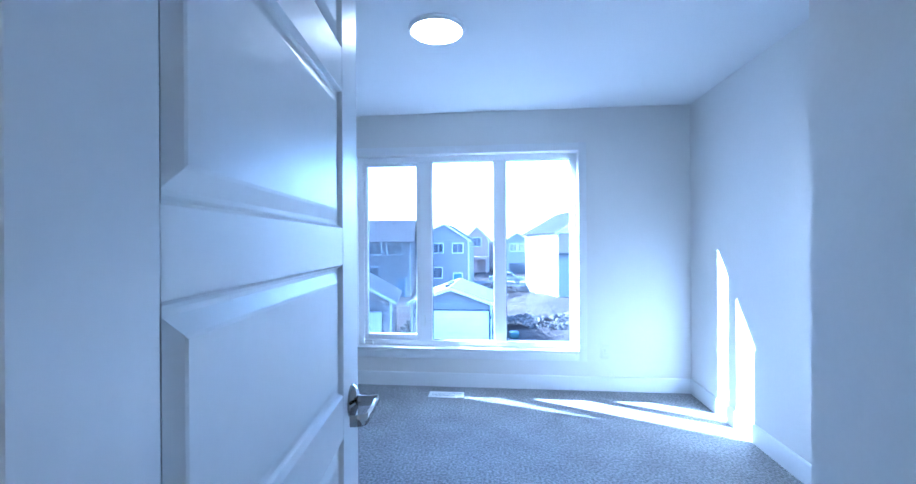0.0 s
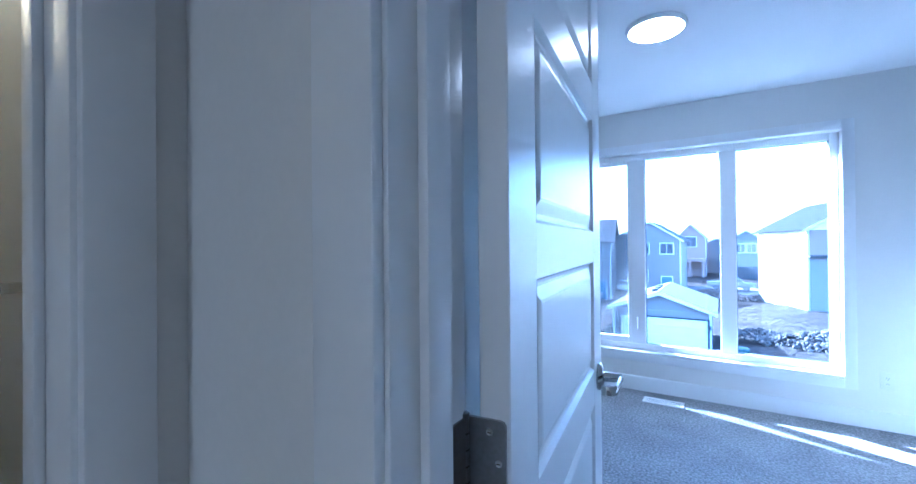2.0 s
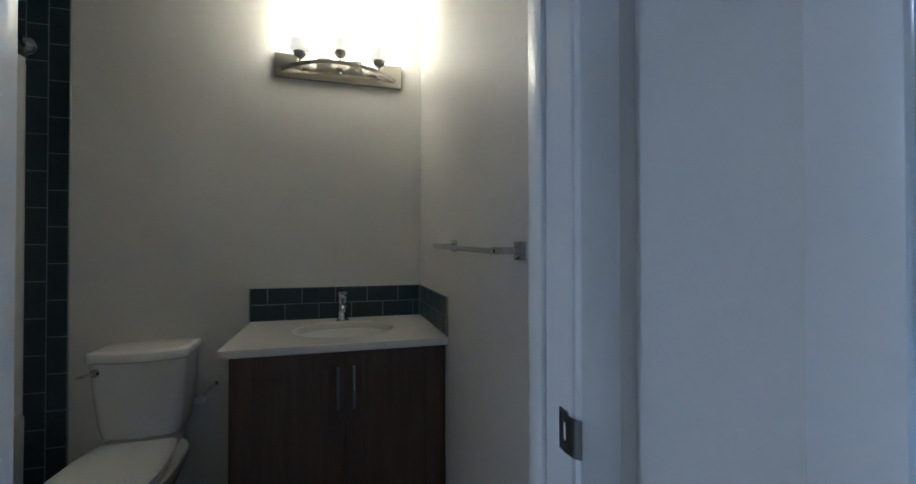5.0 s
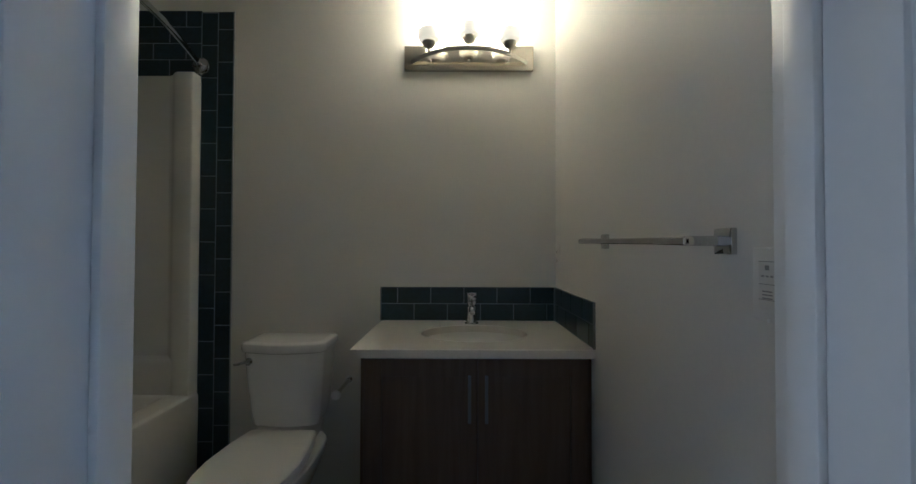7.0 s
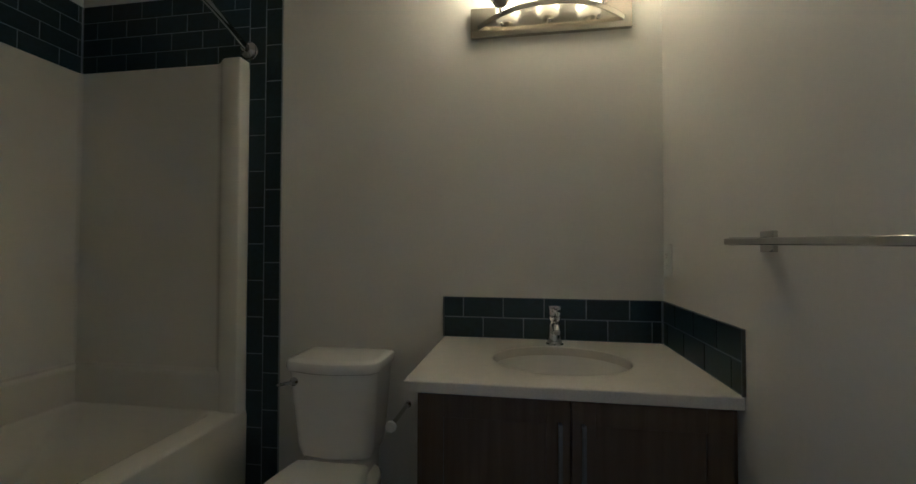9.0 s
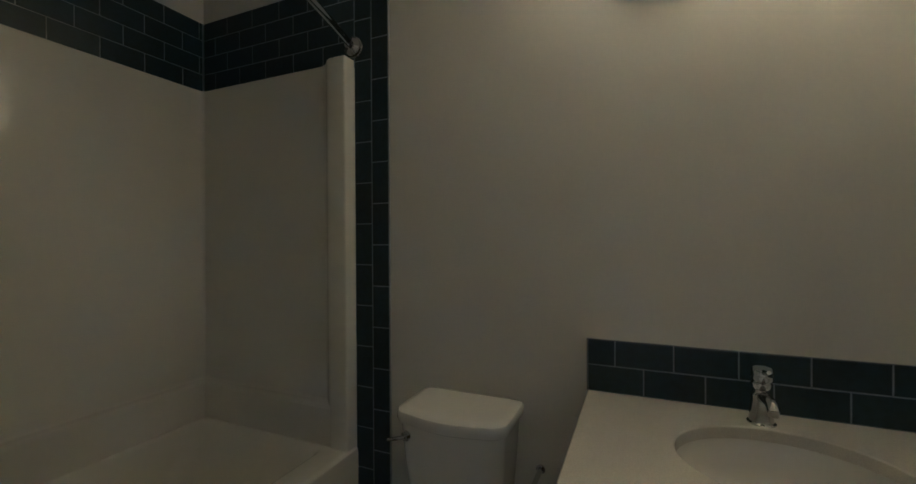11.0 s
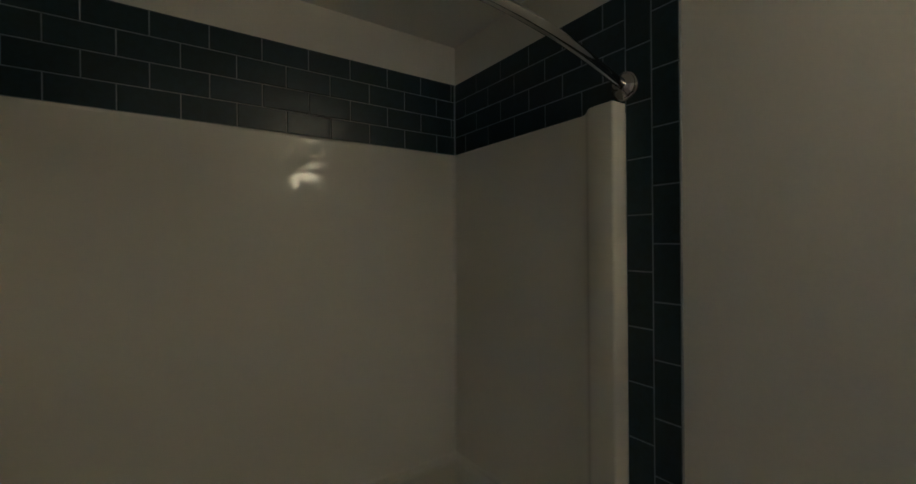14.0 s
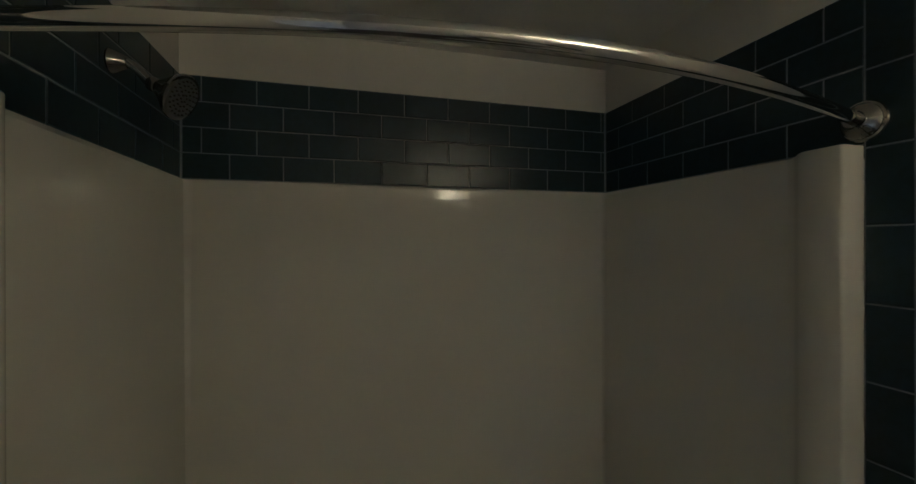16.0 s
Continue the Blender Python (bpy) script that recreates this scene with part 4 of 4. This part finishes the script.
for k in range(22):
    x = RX0 + 0.024 + k * (RX1 - RX0 - 0.048) / 21
    part("slat", box(B(), x - 0.0035, x + 0.0035, RY0 + 0.018, RY1 - 0.018, 0.001, 0.006), PLASTIC, reg)
part("bar", box(B(), RX0 + 0.018, RX1 - 0.018, (RY0 + RY1) / 2 - 0.004, (RY0 + RY1) / 2 + 0.004, 0.0055, 0.007), PLASTIC, reg)

# ---- outside the window ----
GZ = -5.3
DIRT = material("bare_earth", (0.052, 0.045, 0.038), 0.95, scale=1.3, color2=(0.022, 0.019, 0.017), bump=1.0, bump_scale=2.5, bump_dist=0.25, blotch=0.35, spec=0.02)
SIDING = material("blue_grey_siding", (0.165, 0.155, 0.145), 0.6, grain=0.05, scale=3, spec=0.02)
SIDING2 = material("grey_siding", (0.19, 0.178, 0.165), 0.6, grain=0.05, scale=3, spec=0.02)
BRICKY = material("tan_siding", (0.24, 0.18, 0.15), 0.7, grain=0.1, scale=3, spec=0.02)
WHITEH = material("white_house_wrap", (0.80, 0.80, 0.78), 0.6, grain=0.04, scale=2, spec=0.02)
PALE_ROOF = material("pale_roof_shingles", (0.105, 0.103, 0.10), 0.85, grain=0.2, scale=8, spec=0.02)
DARK_ROOF = material("dark_roof_shingles", (0.018, 0.018, 0.019), 0.85, grain=0.25, scale=8, spec=0.02)
SHINGLE = material("grey_shingles", (0.066, 0.064, 0.062), 0.85, grain=0.25, scale=8, spec=0.02)
HTRIM = material("white_house_trim", (0.50, 0.50, 0.49), 0.5, grain=0.02, scale=5)
HGLASS = material("dark_house_glass", (0.05, 0.055, 0.06), 0.1, grain=0.1, scale=1)
GDOOR = material("garage_door_paint", (0.50, 0.49, 0.48), 0.4, grain=0.02, scale=4)
HDOOR = material("blue_house_door", (0.04, 0.09, 0.13), 0.5, grain=0.05, scale=4)
PAVE = material("pale_concrete", (0.14, 0.13, 0.12), 0.9, grain=0.12, scale=2, blotch=0.2, spec=0.02)
ROCK = material("pale_rubble", (0.095, 0.085, 0.074), 0.95, grain=0.3, scale=6, bump=0.8, bump_scale=6, bump_dist=0.1, spec=0.02)
CARP = material("silver_car_paint", (0.20, 0.20, 0.21), 0.25, 0.3, grain=0.02, scale=5)
RUBBER = material("tyre_rubber", (0.03, 0.03, 0.03), 0.8)
TEAL = material("teal_tarp", (0.012, 0.032, 0.030), 0.6, grain=0.1, scale=3)
LEAF = material("pale_shrub", (0.07, 0.09, 0.06), 0.8, grain=0.3, scale=8)

bm = B()
rnd = random.Random(4)
xs = [-900, -400, -200, -120, -80, -55] + [-40 + k * 1.0 for k in range(81)] + [50, 70, 110, 200, 400, 900]
ys = [-300, -60, 5.0] + [10 + k * 1.0 for k in range(90)] + [110, 130, 170, 250, 500, 1200]
grid = []
for y in ys:
    row = []
    for x in xs:
        z = GZ
        if 2.3 < x < 40 and 26 < y < 56:
            d = max(0, min(1, (x - 2.3) / 3)) * max(0, min(1, (y - 26) / 3)) * max(0, min(1, (56 - y) / 6))
            z += d * (0.55 + 0.75 * noise.noise(Vector((x * 0.22, y * 0.16, 3.1))) + 0.35 * noise.noise(Vector((x * 0.8, y * 0.6, 1.0))))
        row.append(bm.verts.new((x, y, z)))
    grid.append(row)
for a, b in zip(grid, grid[1:]):
    for k in range(len(xs) - 1):
        bm.faces.new((a[k], a[k + 1], b[k + 1], b[k]))
structure("ground", bm, DIRT, "bare brown earth of the building site outside", "ground")
structure("road", box(B(), -60, 60, 62, 71, GZ - 0.2, GZ + 0.03), PAVE, "pale dusty concrete street", "road")
structure("lane", box(B(), -12, 2.2, 12, 27.6, GZ - 0.2, GZ + 0.02), PAVE, "pale concrete lane before the garages", "road")


def lap_wall(bm, x0, x1, y, z0, z1, step, out=-1):
    """Courses of lap siding on a wall that faces -y, each leaning out at its foot."""
    z = z0
    while z < z1 - 0.01:
        zt = min(z + step, z1)
        v = [bm.verts.new(p) for p in ((x0, y + out * 0.035, z), (x1, y + out * 0.035, z), (x1, y, zt), (x0, y, zt))]
        bm.faces.new(v)
        z = zt


def house_window(parent, x, y, z, w, h, panes=2):
    wdw = part("window", box(B(), x - w / 2 - 0.09, x + w / 2 + 0.09, y - 0.07, y + 0.02, z - h / 2 - 0.09, z + h / 2 + 0.09, 0.01, 1), HTRIM, parent)
    for k in range(panes):
        a = x - w / 2 + k * w / panes
        part("pane", box(B(), a + 0.03, a + w / panes - 0.03, y - 0.085, y - 0.05, z - h / 2 + 0.03, z + h / 2 - 0.03), HGLASS, wdw)


def house(name, label, x0, x1, y0, y1, eave, peak, wall_mat, turn=0.0, over=0.45, ridge="y", windows=(), doors=(), category="house", lap=0.16, vents=0, pitch_at=None, roof_mat=None):
    """A gabled house in local metres about its near left corner, with z from the ground."""
    h = thing(name, label, category)
    h.matrix_world = Matrix.Translation((x0, y0, GZ)) @ pose(0, 0, 0, 0, 0, turn)
    w, d = x1 - x0, y1 - y0
    e, p = eave - GZ, peak - GZ
    rx = w / 2 if pitch_at is None else pitch_at
    bm = B()
    if ridge == "y":
        loft(bm, [[(0, 0, 0), (w, 0, 0), (w, 0, e), (rx, 0, p), (0, 0, e)], [(0, d, 0), (w, d, 0), (w, d, e), (rx, d, p), (0, d, e)]])
    else:
        loft(bm, [[(0, 0, 0), (0, d, 0), (0, d, e), (0, d / 2, p), (0, 0, e)], [(w, 0, 0), (w, d, 0), (w, d, e), (w, d / 2, p), (w, 0, e)]])
    lap_wall(bm, 0, w, -0.001, 0.15, e - 0.02, lap)
    part("wall", bm, wall_mat, h, smooth=False)
    bm = B()
    th = 0.16
    if ridge == "y":
        for a, b in (((rx, p), (-over, e - over * (p - e) / rx)), ((rx, p), (w + over, e - over * (p - e) / (w - rx)))):
            loft(bm, [[(a[0], -over, a[1] + 0.02), (b[0], -over, b[1] + 0.02), (b[0], -over, b[1] + th), (a[0], -over, a[1] + th + 0.02)],
                      [(a[0], d + over, a[1] + 0.02), (b[0], d + over, b[1] + 0.02), (b[0], d + over, b[1] + th), (a[0], d + over, a[1] + th + 0.02)]])
    else:
        sl = (p - e) / (d / 2)
        for a, b in (((d / 2, p), (-over, e - over * sl)), ((d / 2, p), (d + over, e - over * sl))):
            loft(bm, [[(-over, a[0], a[1] + 0.02), (-over, b[0], b[1] + 0.02), (-over, b[0], b[1] + th), (-over, a[0], a[1] + th + 0.02)],
                      [(w + over, a[0], a[1] + 0.02), (w + over, b[0], b[1] + 0.02), (w + over, b[0], b[1] + th), (w + over, a[0], a[1] + th + 0.02)]])
    roof = part("roof", bm, roof_mat or SHINGLE, h, smooth=False)
    # fascia boards
    if ridge == "y":
        bm = B()
        for a, b in (((rx, p), (-over, e - over * (p - e) / rx)), ((rx, p), (w + over, e - over * (p - e) / (w - rx)))):
            loft(bm, [[(a[0], -over - 0.04, a[1] - 0.06), (b[0], -over - 0.04, b[1] - 0.06), (b[0], -over - 0.04, b[1] + th - 0.02), (a[0], -over - 0.04, a[1] + th)],
                      [(a[0], -over, a[1] - 0.06), (b[0], -over, b[1] - 0.06), (b[0], -over, b[1] + th - 0.02), (a[0], -over, a[1] + th)]])
        part("fascia", bm, HTRIM, roof, smooth=False)
        for k in range(vents):
            fy = 0.8 + k * 1.3
            fx = rx * 0.88
            fz = e + (p - e) * fx / rx + th
            part("roof_vent", box(B(), fx - 0.18, fx + 0.18, fy - 0.18, fy + 0.18, fz - 0.02, fz + 0.2, 0.04, 2), RUBBER, roof)
    else:
        for k in range(vents):
            fx = w * (0.25 + 0.25 * k)
            part("roof_vent", box(B(), fx - 0.25, fx + 0.25, d * 0.38, d * 0.38 + 0.4, e + (p - e) * 0.76 + th - 0.03, e + (p - e) * 0.76 + th + 0.22, 0.04, 2), RUBBER, roof)
    for cx in (0.0, w):
        part("corner_board", box(B(), cx - 0.06, cx + 0.06, -0.06, 0.06, 0, e - 0.05), HTRIM, h)
    for (x, z, ww, hh) in windows:
        house_window(h, x, -0.03, z, ww, hh)
    for (x, ww, hh) in doors:
        dr = part("door", box(B(), x - ww / 2, x + ww / 2, -0.09, 0.02, 0, hh, 0.01, 1), HDOOR, h)
        part("door_trim", ring(B(), x - ww / 2 - 0.12, x + ww / 2 + 0.12, -0.12, hh + 0.12, 0.12, -0.08, -0.02, 0), HTRIM, dr)
    return h


def garage_door(parent, x0, x1, h):
    g = part("garage_door", box(B(), x0, x1, -0.06, 0.0, 0, h), GDOOR, parent, "white sectional garage door")
    n = 4
    for k in range(n):
        part("section", box(B(), x0 + 0.02, x1 - 0.02, -0.09, -0.055, k * h / n + 0.015, (k + 1) * h / n - 0.015, 0.01, 1), GDOOR, g)
    part("door_trim", ring(B(), x0 - 0.10, x1 + 0.10, -0.12, h + 0.10, 0.10, -0.10, -0.03, 0), RUBBER, g)


def wall_lantern(parent, x, z):
    l = part("wall_lantern", box(B(), x - 0.09, x + 0.09, -0.06, -0.03, z - 0.16, z + 0.16, 0.01, 1), HTRIM, parent)
    part("lantern", box(B(), x - 0.06, x + 0.06, -0.20, -0.06, z - 0.13, z + 0.10, 0.02, 1), RUBBER, l)


g1 = house("garage", "blue-grey sided double garage with a white door", -3.72, 1.62, 28.0, 34.5, -2.80, -1.85, SIDING, over=0.35, vents=3, roof_mat=PALE_ROOF)
garage_door(g1, 0.45, 5.20, 2.0)
wall_lantern(g1, 0.22, 1.75)
wall_lantern(g1, 5.30 - 0.0, 1.62)
g2 = house("garage", "grey sided garage with a pale ribbed roof beside the lane", -9.5, -4.60, 25.2, 30.6, -2.35, -0.95, SIDING2, over=0.4, turn=10.0, roof_mat=PALE_ROOF)
garage_door(g2, 0.9, 4.35, 2.25)
wall_lantern(g2, 4.68, 1.9)
house("house", "two-storey blue-grey house with a gable towards the window", -11.0, -2.25, 60, 72, 1.6, 3.85, SIDING, windows=((7.2, 5.75, 1.5, 1.35), (4.4, 5.75, 1.4, 1.35), (4.2, 2.2, 1.5, 1.5)), doors=((7.2, 1.2, 2.1),), pitch_at=5.3, lap=0.2)
house("house", "two-storey blue-grey house with a wide shingled roof", -18.0, -8.6, 49, 60, 1.45, 4.1, SIDING, ridge="x", turn=8.0, windows=((7.6, 5.75, 1.9, 1.2), (5.1, 5.75, 1.7, 1.2), (4.9, 3.0, 1.6, 1.2)), doors=((8.4, 0.95, 2.1),), vents=3, lap=0.2)
h4 = house("house", "tan house under construction with a gabled porch", -5.4, -0.3, 92, 103, 2.0, 4.6, BRICKY, windows=((2.6, 6.6, 1.8, 1.9),), lap=0.2)
bm = B()
for x in (0.3, 2.4, 4.6):
    box(bm, x, x + 0.35, -3.0, -2.65, 0, 2.9)
box(bm, 0, 5.1, -3.0, -0.1, 2.9, 3.5)
part("porch", bm, BRICKY, h4, "open timber porch")
h5 = house("house", "pale grey house with a low garage front", 3.2, 8.4, 88, 99, 1.5, 3.1, SIDING2, windows=((1.8, 5.4, 1.3, 1.5), (3.4, 5.4, 1.3, 1.5)), lap=0.2)
# no real opening: a dark panel paints the shade inside the garage
part("garage_opening", box(B(), 1.0, 4.2, -0.10, 0.02, 0, 2.2, 0.01, 1), HGLASS, h5, "dark panel for the shade inside a garage doorway")
house("house", "distant grey house seen between the nearer roofs", -0.6, 3.2, 104, 114, 1.0, 1.9, SIDING, lap=0.25)
house("house", "distant blue-grey house beyond the lane", -15.2, -9.6, 84, 94, 1.6, 3.2, SIDING, windows=((3.9, 5.6, 1.5, 1.5),), lap=0.25)
house("house", "distant low house with a dark roof", -9.4, -6.2, 96, 106, 2.0, 3.2, SIDING2, lap=0.25)
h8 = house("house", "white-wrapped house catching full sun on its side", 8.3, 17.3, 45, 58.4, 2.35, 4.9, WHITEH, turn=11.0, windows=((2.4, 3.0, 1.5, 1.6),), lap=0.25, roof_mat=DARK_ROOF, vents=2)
# grey panel over the white front: its shade is put into the colour
part("lower_siding", box(B(), 0.10, 8.9, -0.12, -0.05, 0.1, 5.2), SIDING2, h8, "grey panel with the front's shade in its colour")
part("upper_siding", box(B(), 0.10, 8.9, -0.12, -0.05, 5.4, 7.5), BRICKY, h8, "tan siding under the roof")
house_window(h8, 2.2, -0.13, 3.9, 1.5, 1.7)
part("eave_band", box(B(), -0.02, 9.02, -0.5, -0.05, 5.2, 5.4), SHINGLE, h8)

# pickup truck in the street
truck = thing("pickup_truck", "silver pickup truck parked in the dusty street", "pickup truck", at=(3.2, 67.0, GZ + 0.03))
prof = [(-2.7, 0.5), (2.7, 0.5), (2.75, 1.0), (1.5, 1.12), (0.8, 1.75), (-0.7, 1.78), (-0.9, 1.15), (-2.7, 1.12)]
part("body", extrude_profile(B(), prof, "y", -0.9, 0.9), CARP, truck)
part("side_window", extrude_profile(B(), [(-0.6, 1.2), (1.2, 1.2), (0.72, 1.66), (-0.55, 1.68)], "y", -0.93, -0.88), HGLASS, truck)
for x in (-1.7, 1.7):
    wh = part("wheel", tube(B(), (x, -0.95, 0.38), (x, -0.70, 0.38), 0.38), RUBBER, truck)
    part("rim", tube(B(), (x, -0.97, 0.38), (x, -0.94, 0.38), 0.22), CARP, wh)
    part("wheel", tube(B(), (x, 0.70, 0.38), (x, 0.95, 0.38), 0.38), RUBBER, truck)
van = thing("parked_car", "white car parked between the houses", "car", at=(-8.6, 58.0, GZ + 0.0))
part("body", extrude_profile(B(), [(-0.95, 0.4), (0.95, 0.4), (0.95, 1.0), (0.7, 1.6), (-0.7, 1.6), (-0.95, 1.0)], "y", 0, 4.4), HTRIM, van)
part("rear_window", extrude_profile(B(), [(-0.8, 1.08), (0.8, 1.08), (0.62, 1.5), (-0.62, 1.5)], "y", -0.03, 0.02), HGLASS, van)
for x in (-0.75, 0.75):
    for y in (0.7, 3.6):
        part("wheel", tube(B(), (x - 0.12, y, 0.33), (x + 0.12, y, 0.33), 0.33), RUBBER, van)

# heaps of rubble and loose stones on the earth
for cx, cy, r, hgt in ((4.2, 32.4, 1.9, 0.5), (6.2, 31.0, 2.4, 0.7), (8.6, 30.6, 2.8, 0.8), (9.6, 34.2, 3.0, 0.8), (3.5, 56.5, 2.0, 0.6), (6.5, 58.0, 2.4, 0.7), (0.5, 60.0, 2.4, 0.6)):
    bm = B()
    for k in range(520):
        a, d = rnd.uniform(0, 6.283), r * math.sqrt(rnd.random())
        s = 0.05 + 0.17 * rnd.random() ** 3
        zz = GZ + 0.1 + hgt * (1 - d / r) + (0.45 if cy < 50 else 0)
        bmesh.ops.create_icosphere(bm, subdivisions=1, radius=s, matrix=Matrix.Translation((cx + d * math.cos(a), cy + d * math.sin(a) * 0.8, zz)) @ Euler((rnd.random() * 3, rnd.random() * 3, rnd.random() * 3)).to_matrix().to_4x4() @ Matrix.Diagonal((1, rnd.uniform(0.5, 0.9), rnd.uniform(0.4, 0.8), 1)))
    thing("rubble_heap", "pale heap of rubble on the bare earth", "rubble", bm, ROCK, kind="stuff", group="rubble heaps")
bm = box(B(), -0.32, 0.32, -0.4, 0.4, 0, 0.42, 0.12, 2)
thing("tarp_bundle", "teal tarp bundle lying on the earth", "tarp", bm, TEAL, at=(3.15, 28.2, GZ + 0.2))
bm = B()
for k in range(260):
    a, d = rnd.uniform(0, 6.283), 0.9 * math.sqrt(rnd.random())
    p = Vector((d * math.cos(a), d * math.sin(a), rnd.uniform(0.1, 1.1) * (1.1 - d)))
    s = rnd.uniform(0.08, 0.18)
    u = Vector((rnd.uniform(-1, 1), rnd.uniform(-1, 1), rnd.uniform(-0.3, 1))).normalized()
    v = u.orthogonal().normalized()
    q = [bm.verts.new(p + s * x) for x in (-u, v * 0.5, u, -v * 0.5)]
    bm.faces.new(q)
thing("shrub", "pale leafy shrub growing between the garages", "shrub", bm, LEAF, at=(-4.3, 31.0, GZ))

# ---- tiles, piece by piece ----
TW, TH, TGAP = 0.1545, 0.0783, 0.0034
tile_meshes = {}


def tile_mesh(w, h):
    key = (round(w, 4), round(h, 4))
    if key not in tile_meshes:
        bm = B()
        i = 0.0016
        lo = [[(0, 0, 0), (w, 0, 0), (w, h, 0), (0, h, 0)], [(0, 0, 0.0045), (w, 0, 0.0045), (w, h, 0.0045), (0, h, 0.0045)], [(i, i, 0.006), (w - i, i, 0.006), (w - i, h - i, 0.006), (i, h - i, 0.006)]]
        loft(bm, lo)
        tile_meshes[key] = finish(bm, "tile", TILE, smooth=False)
    return tile_meshes[key]


def lay(parent, base, u0, v0, u1, v1, w, h, offset_u, row_shift):
    """Cover a rectangle (across, up) with tiles in running bond; base maps (across, up, out) to the world."""
    r = 0
    v = v0
    while v < v1 - 0.006:
        vt = min(v + h, v1)
        u = u0 + ((offset_u + row_shift * r) % w) - w
        while u < u1 - 0.004:
            a, b = max(u, u0), min(u + w, u1)
            if b - a > 0.010:
                ob = new("tile", tile_mesh(b - a - TGAP, vt - v - TGAP))
                ob.parent = parent
                ob.matrix_world = base @ Matrix.Translation((a + TGAP / 2, v + TGAP / 2, -0.0008))
            u += w
        v = vt
        r += 1


def columns(parent, base, u0, widths, v0, v1, h, shift):
    u = u0
    for k, w in enumerate(widths):
        v = v0 + ((shift[k]) % h) - h
        while v < v1 - 0.004:
            a, b = max(v, v0), min(v + h, v1)
            if b - a > 0.012:
                ob = new("tile", tile_mesh(w - TGAP, b - a - TGAP))
                ob.parent = parent
                ob.matrix_world = base @ Matrix.Translation((u + TGAP / 2, a + TGAP / 2, -0.0008))
            v += h
        u += w


def backing(name, label, corners):
    bm = B()
    for x0, x1, y0, y1, z0, z1 in corners:
        box(bm, x0, x1, y0, y1, z0, z1)
    return structure(name, bm, GROUT, label, "tiled wall")


# matrices: columns are across, up, out
ON_VANITY = Matrix(((0, 0, 1, 0.0), (1, 0, 0, 0), (0, 1, 0, 0), (0, 0, 0, 1)))
ON_BACK = Matrix(((-1, 0, 0, 0), (0, 0, 1, -2.52), (0, 1, 0, 0), (0, 0, 0, 1)))
ON_DOORSIDE = Matrix(((0, 0, -1, 1.475), (-1, 0, 0, 0), (0, 1, 0, 0), (0, 0, 0, 1)))
ON_TOWEL = Matrix(((1, 0, 0, 0), (0, 0, -1, 0.0), (0, 1, 0, 0), (0, 0, 0, 1)))
T0, T1 = 2.028, 2.341
tb = backing("tile_backing_tub", "dark slate-blue subway tiles with grey grout above the tub", [(0.003, 1.472, -2.5199, -2.5165, 2.0, T1)])
lay(tb, ON_BACK, -1.467, T0, -0.008, T1, TW, TH, 0.13, TW / 2)
te = backing("tile_backing_end", "dark slate-blue tiles round the tub end wall", [(0.0001, 0.0035, -2.519, -1.516, 2.0, T1 - 0.006), (0.0001, 0.0035, -1.667, -1.516, 0.0, 2.0)])
lay(te, ON_VANITY, -2.512, T0, -1.668, T1, TW, TH, 0.075, TW / 2)
columns(te, ON_VANITY, -1.668, (0.077, 0.075), 0.0, 2.336, TW, (0.0125, 0.088))
td = backing("tile_backing_shower", "dark slate-blue tiles round the shower head wall", [(1.4715, 1.4749, -2.519, -1.516, 2.0, T1 - 0.006), (1.4715, 1.4749, -1.667, -1.516, 0.0, 2.0)])
lay(td, ON_DOORSIDE, 1.668, T0, 2.512, T1, TW, TH, 0.10, TW / 2)
columns(td, ON_DOORSIDE, 1.516, (0.075, 0.077), 0.0, 2.336, TW, (0.088, 0.0125))
tv = backing("tile_backing_vanity", "two rows of dark slate-blue tiles as vanity backsplash", [(0.0001, 0.0035, -0.815, -0.0035, CT1 + 0.0005, CT1 + 2 * TH), (0.0001, 0.566, -0.0035, -0.0001, CT1 + 0.0005, CT1 + 2 * TH)])
lay(tv, ON_VANITY, -0.815, CT1 + 0.001, -0.0085, CT1 + 2 * TH, TW, TH, 0.0, TW / 2)
lay(tv, ON_TOWEL, 0.0085, CT1 + 0.001, 0.566, CT1 + 2 * TH, TW, TH, 0.04, TW / 2)
for nm, b in (("edge_strip", (0.566, 0.569, -0.0085, -0.0002, CT1 + 0.001, CT1 + 2 * TH)), ("edge_strip", (0.0003, 0.0085, -0.818, -0.815, CT1 + 0.001, CT1 + 2 * TH))):
    part(nm, box(B(), *b), STEEL, tv, "slim grey metal tile edge")
part("edge_strip", box(B(), 0.0003, 0.009, -1.516, -1.513, 0.122, 2.336), GROUT, te)
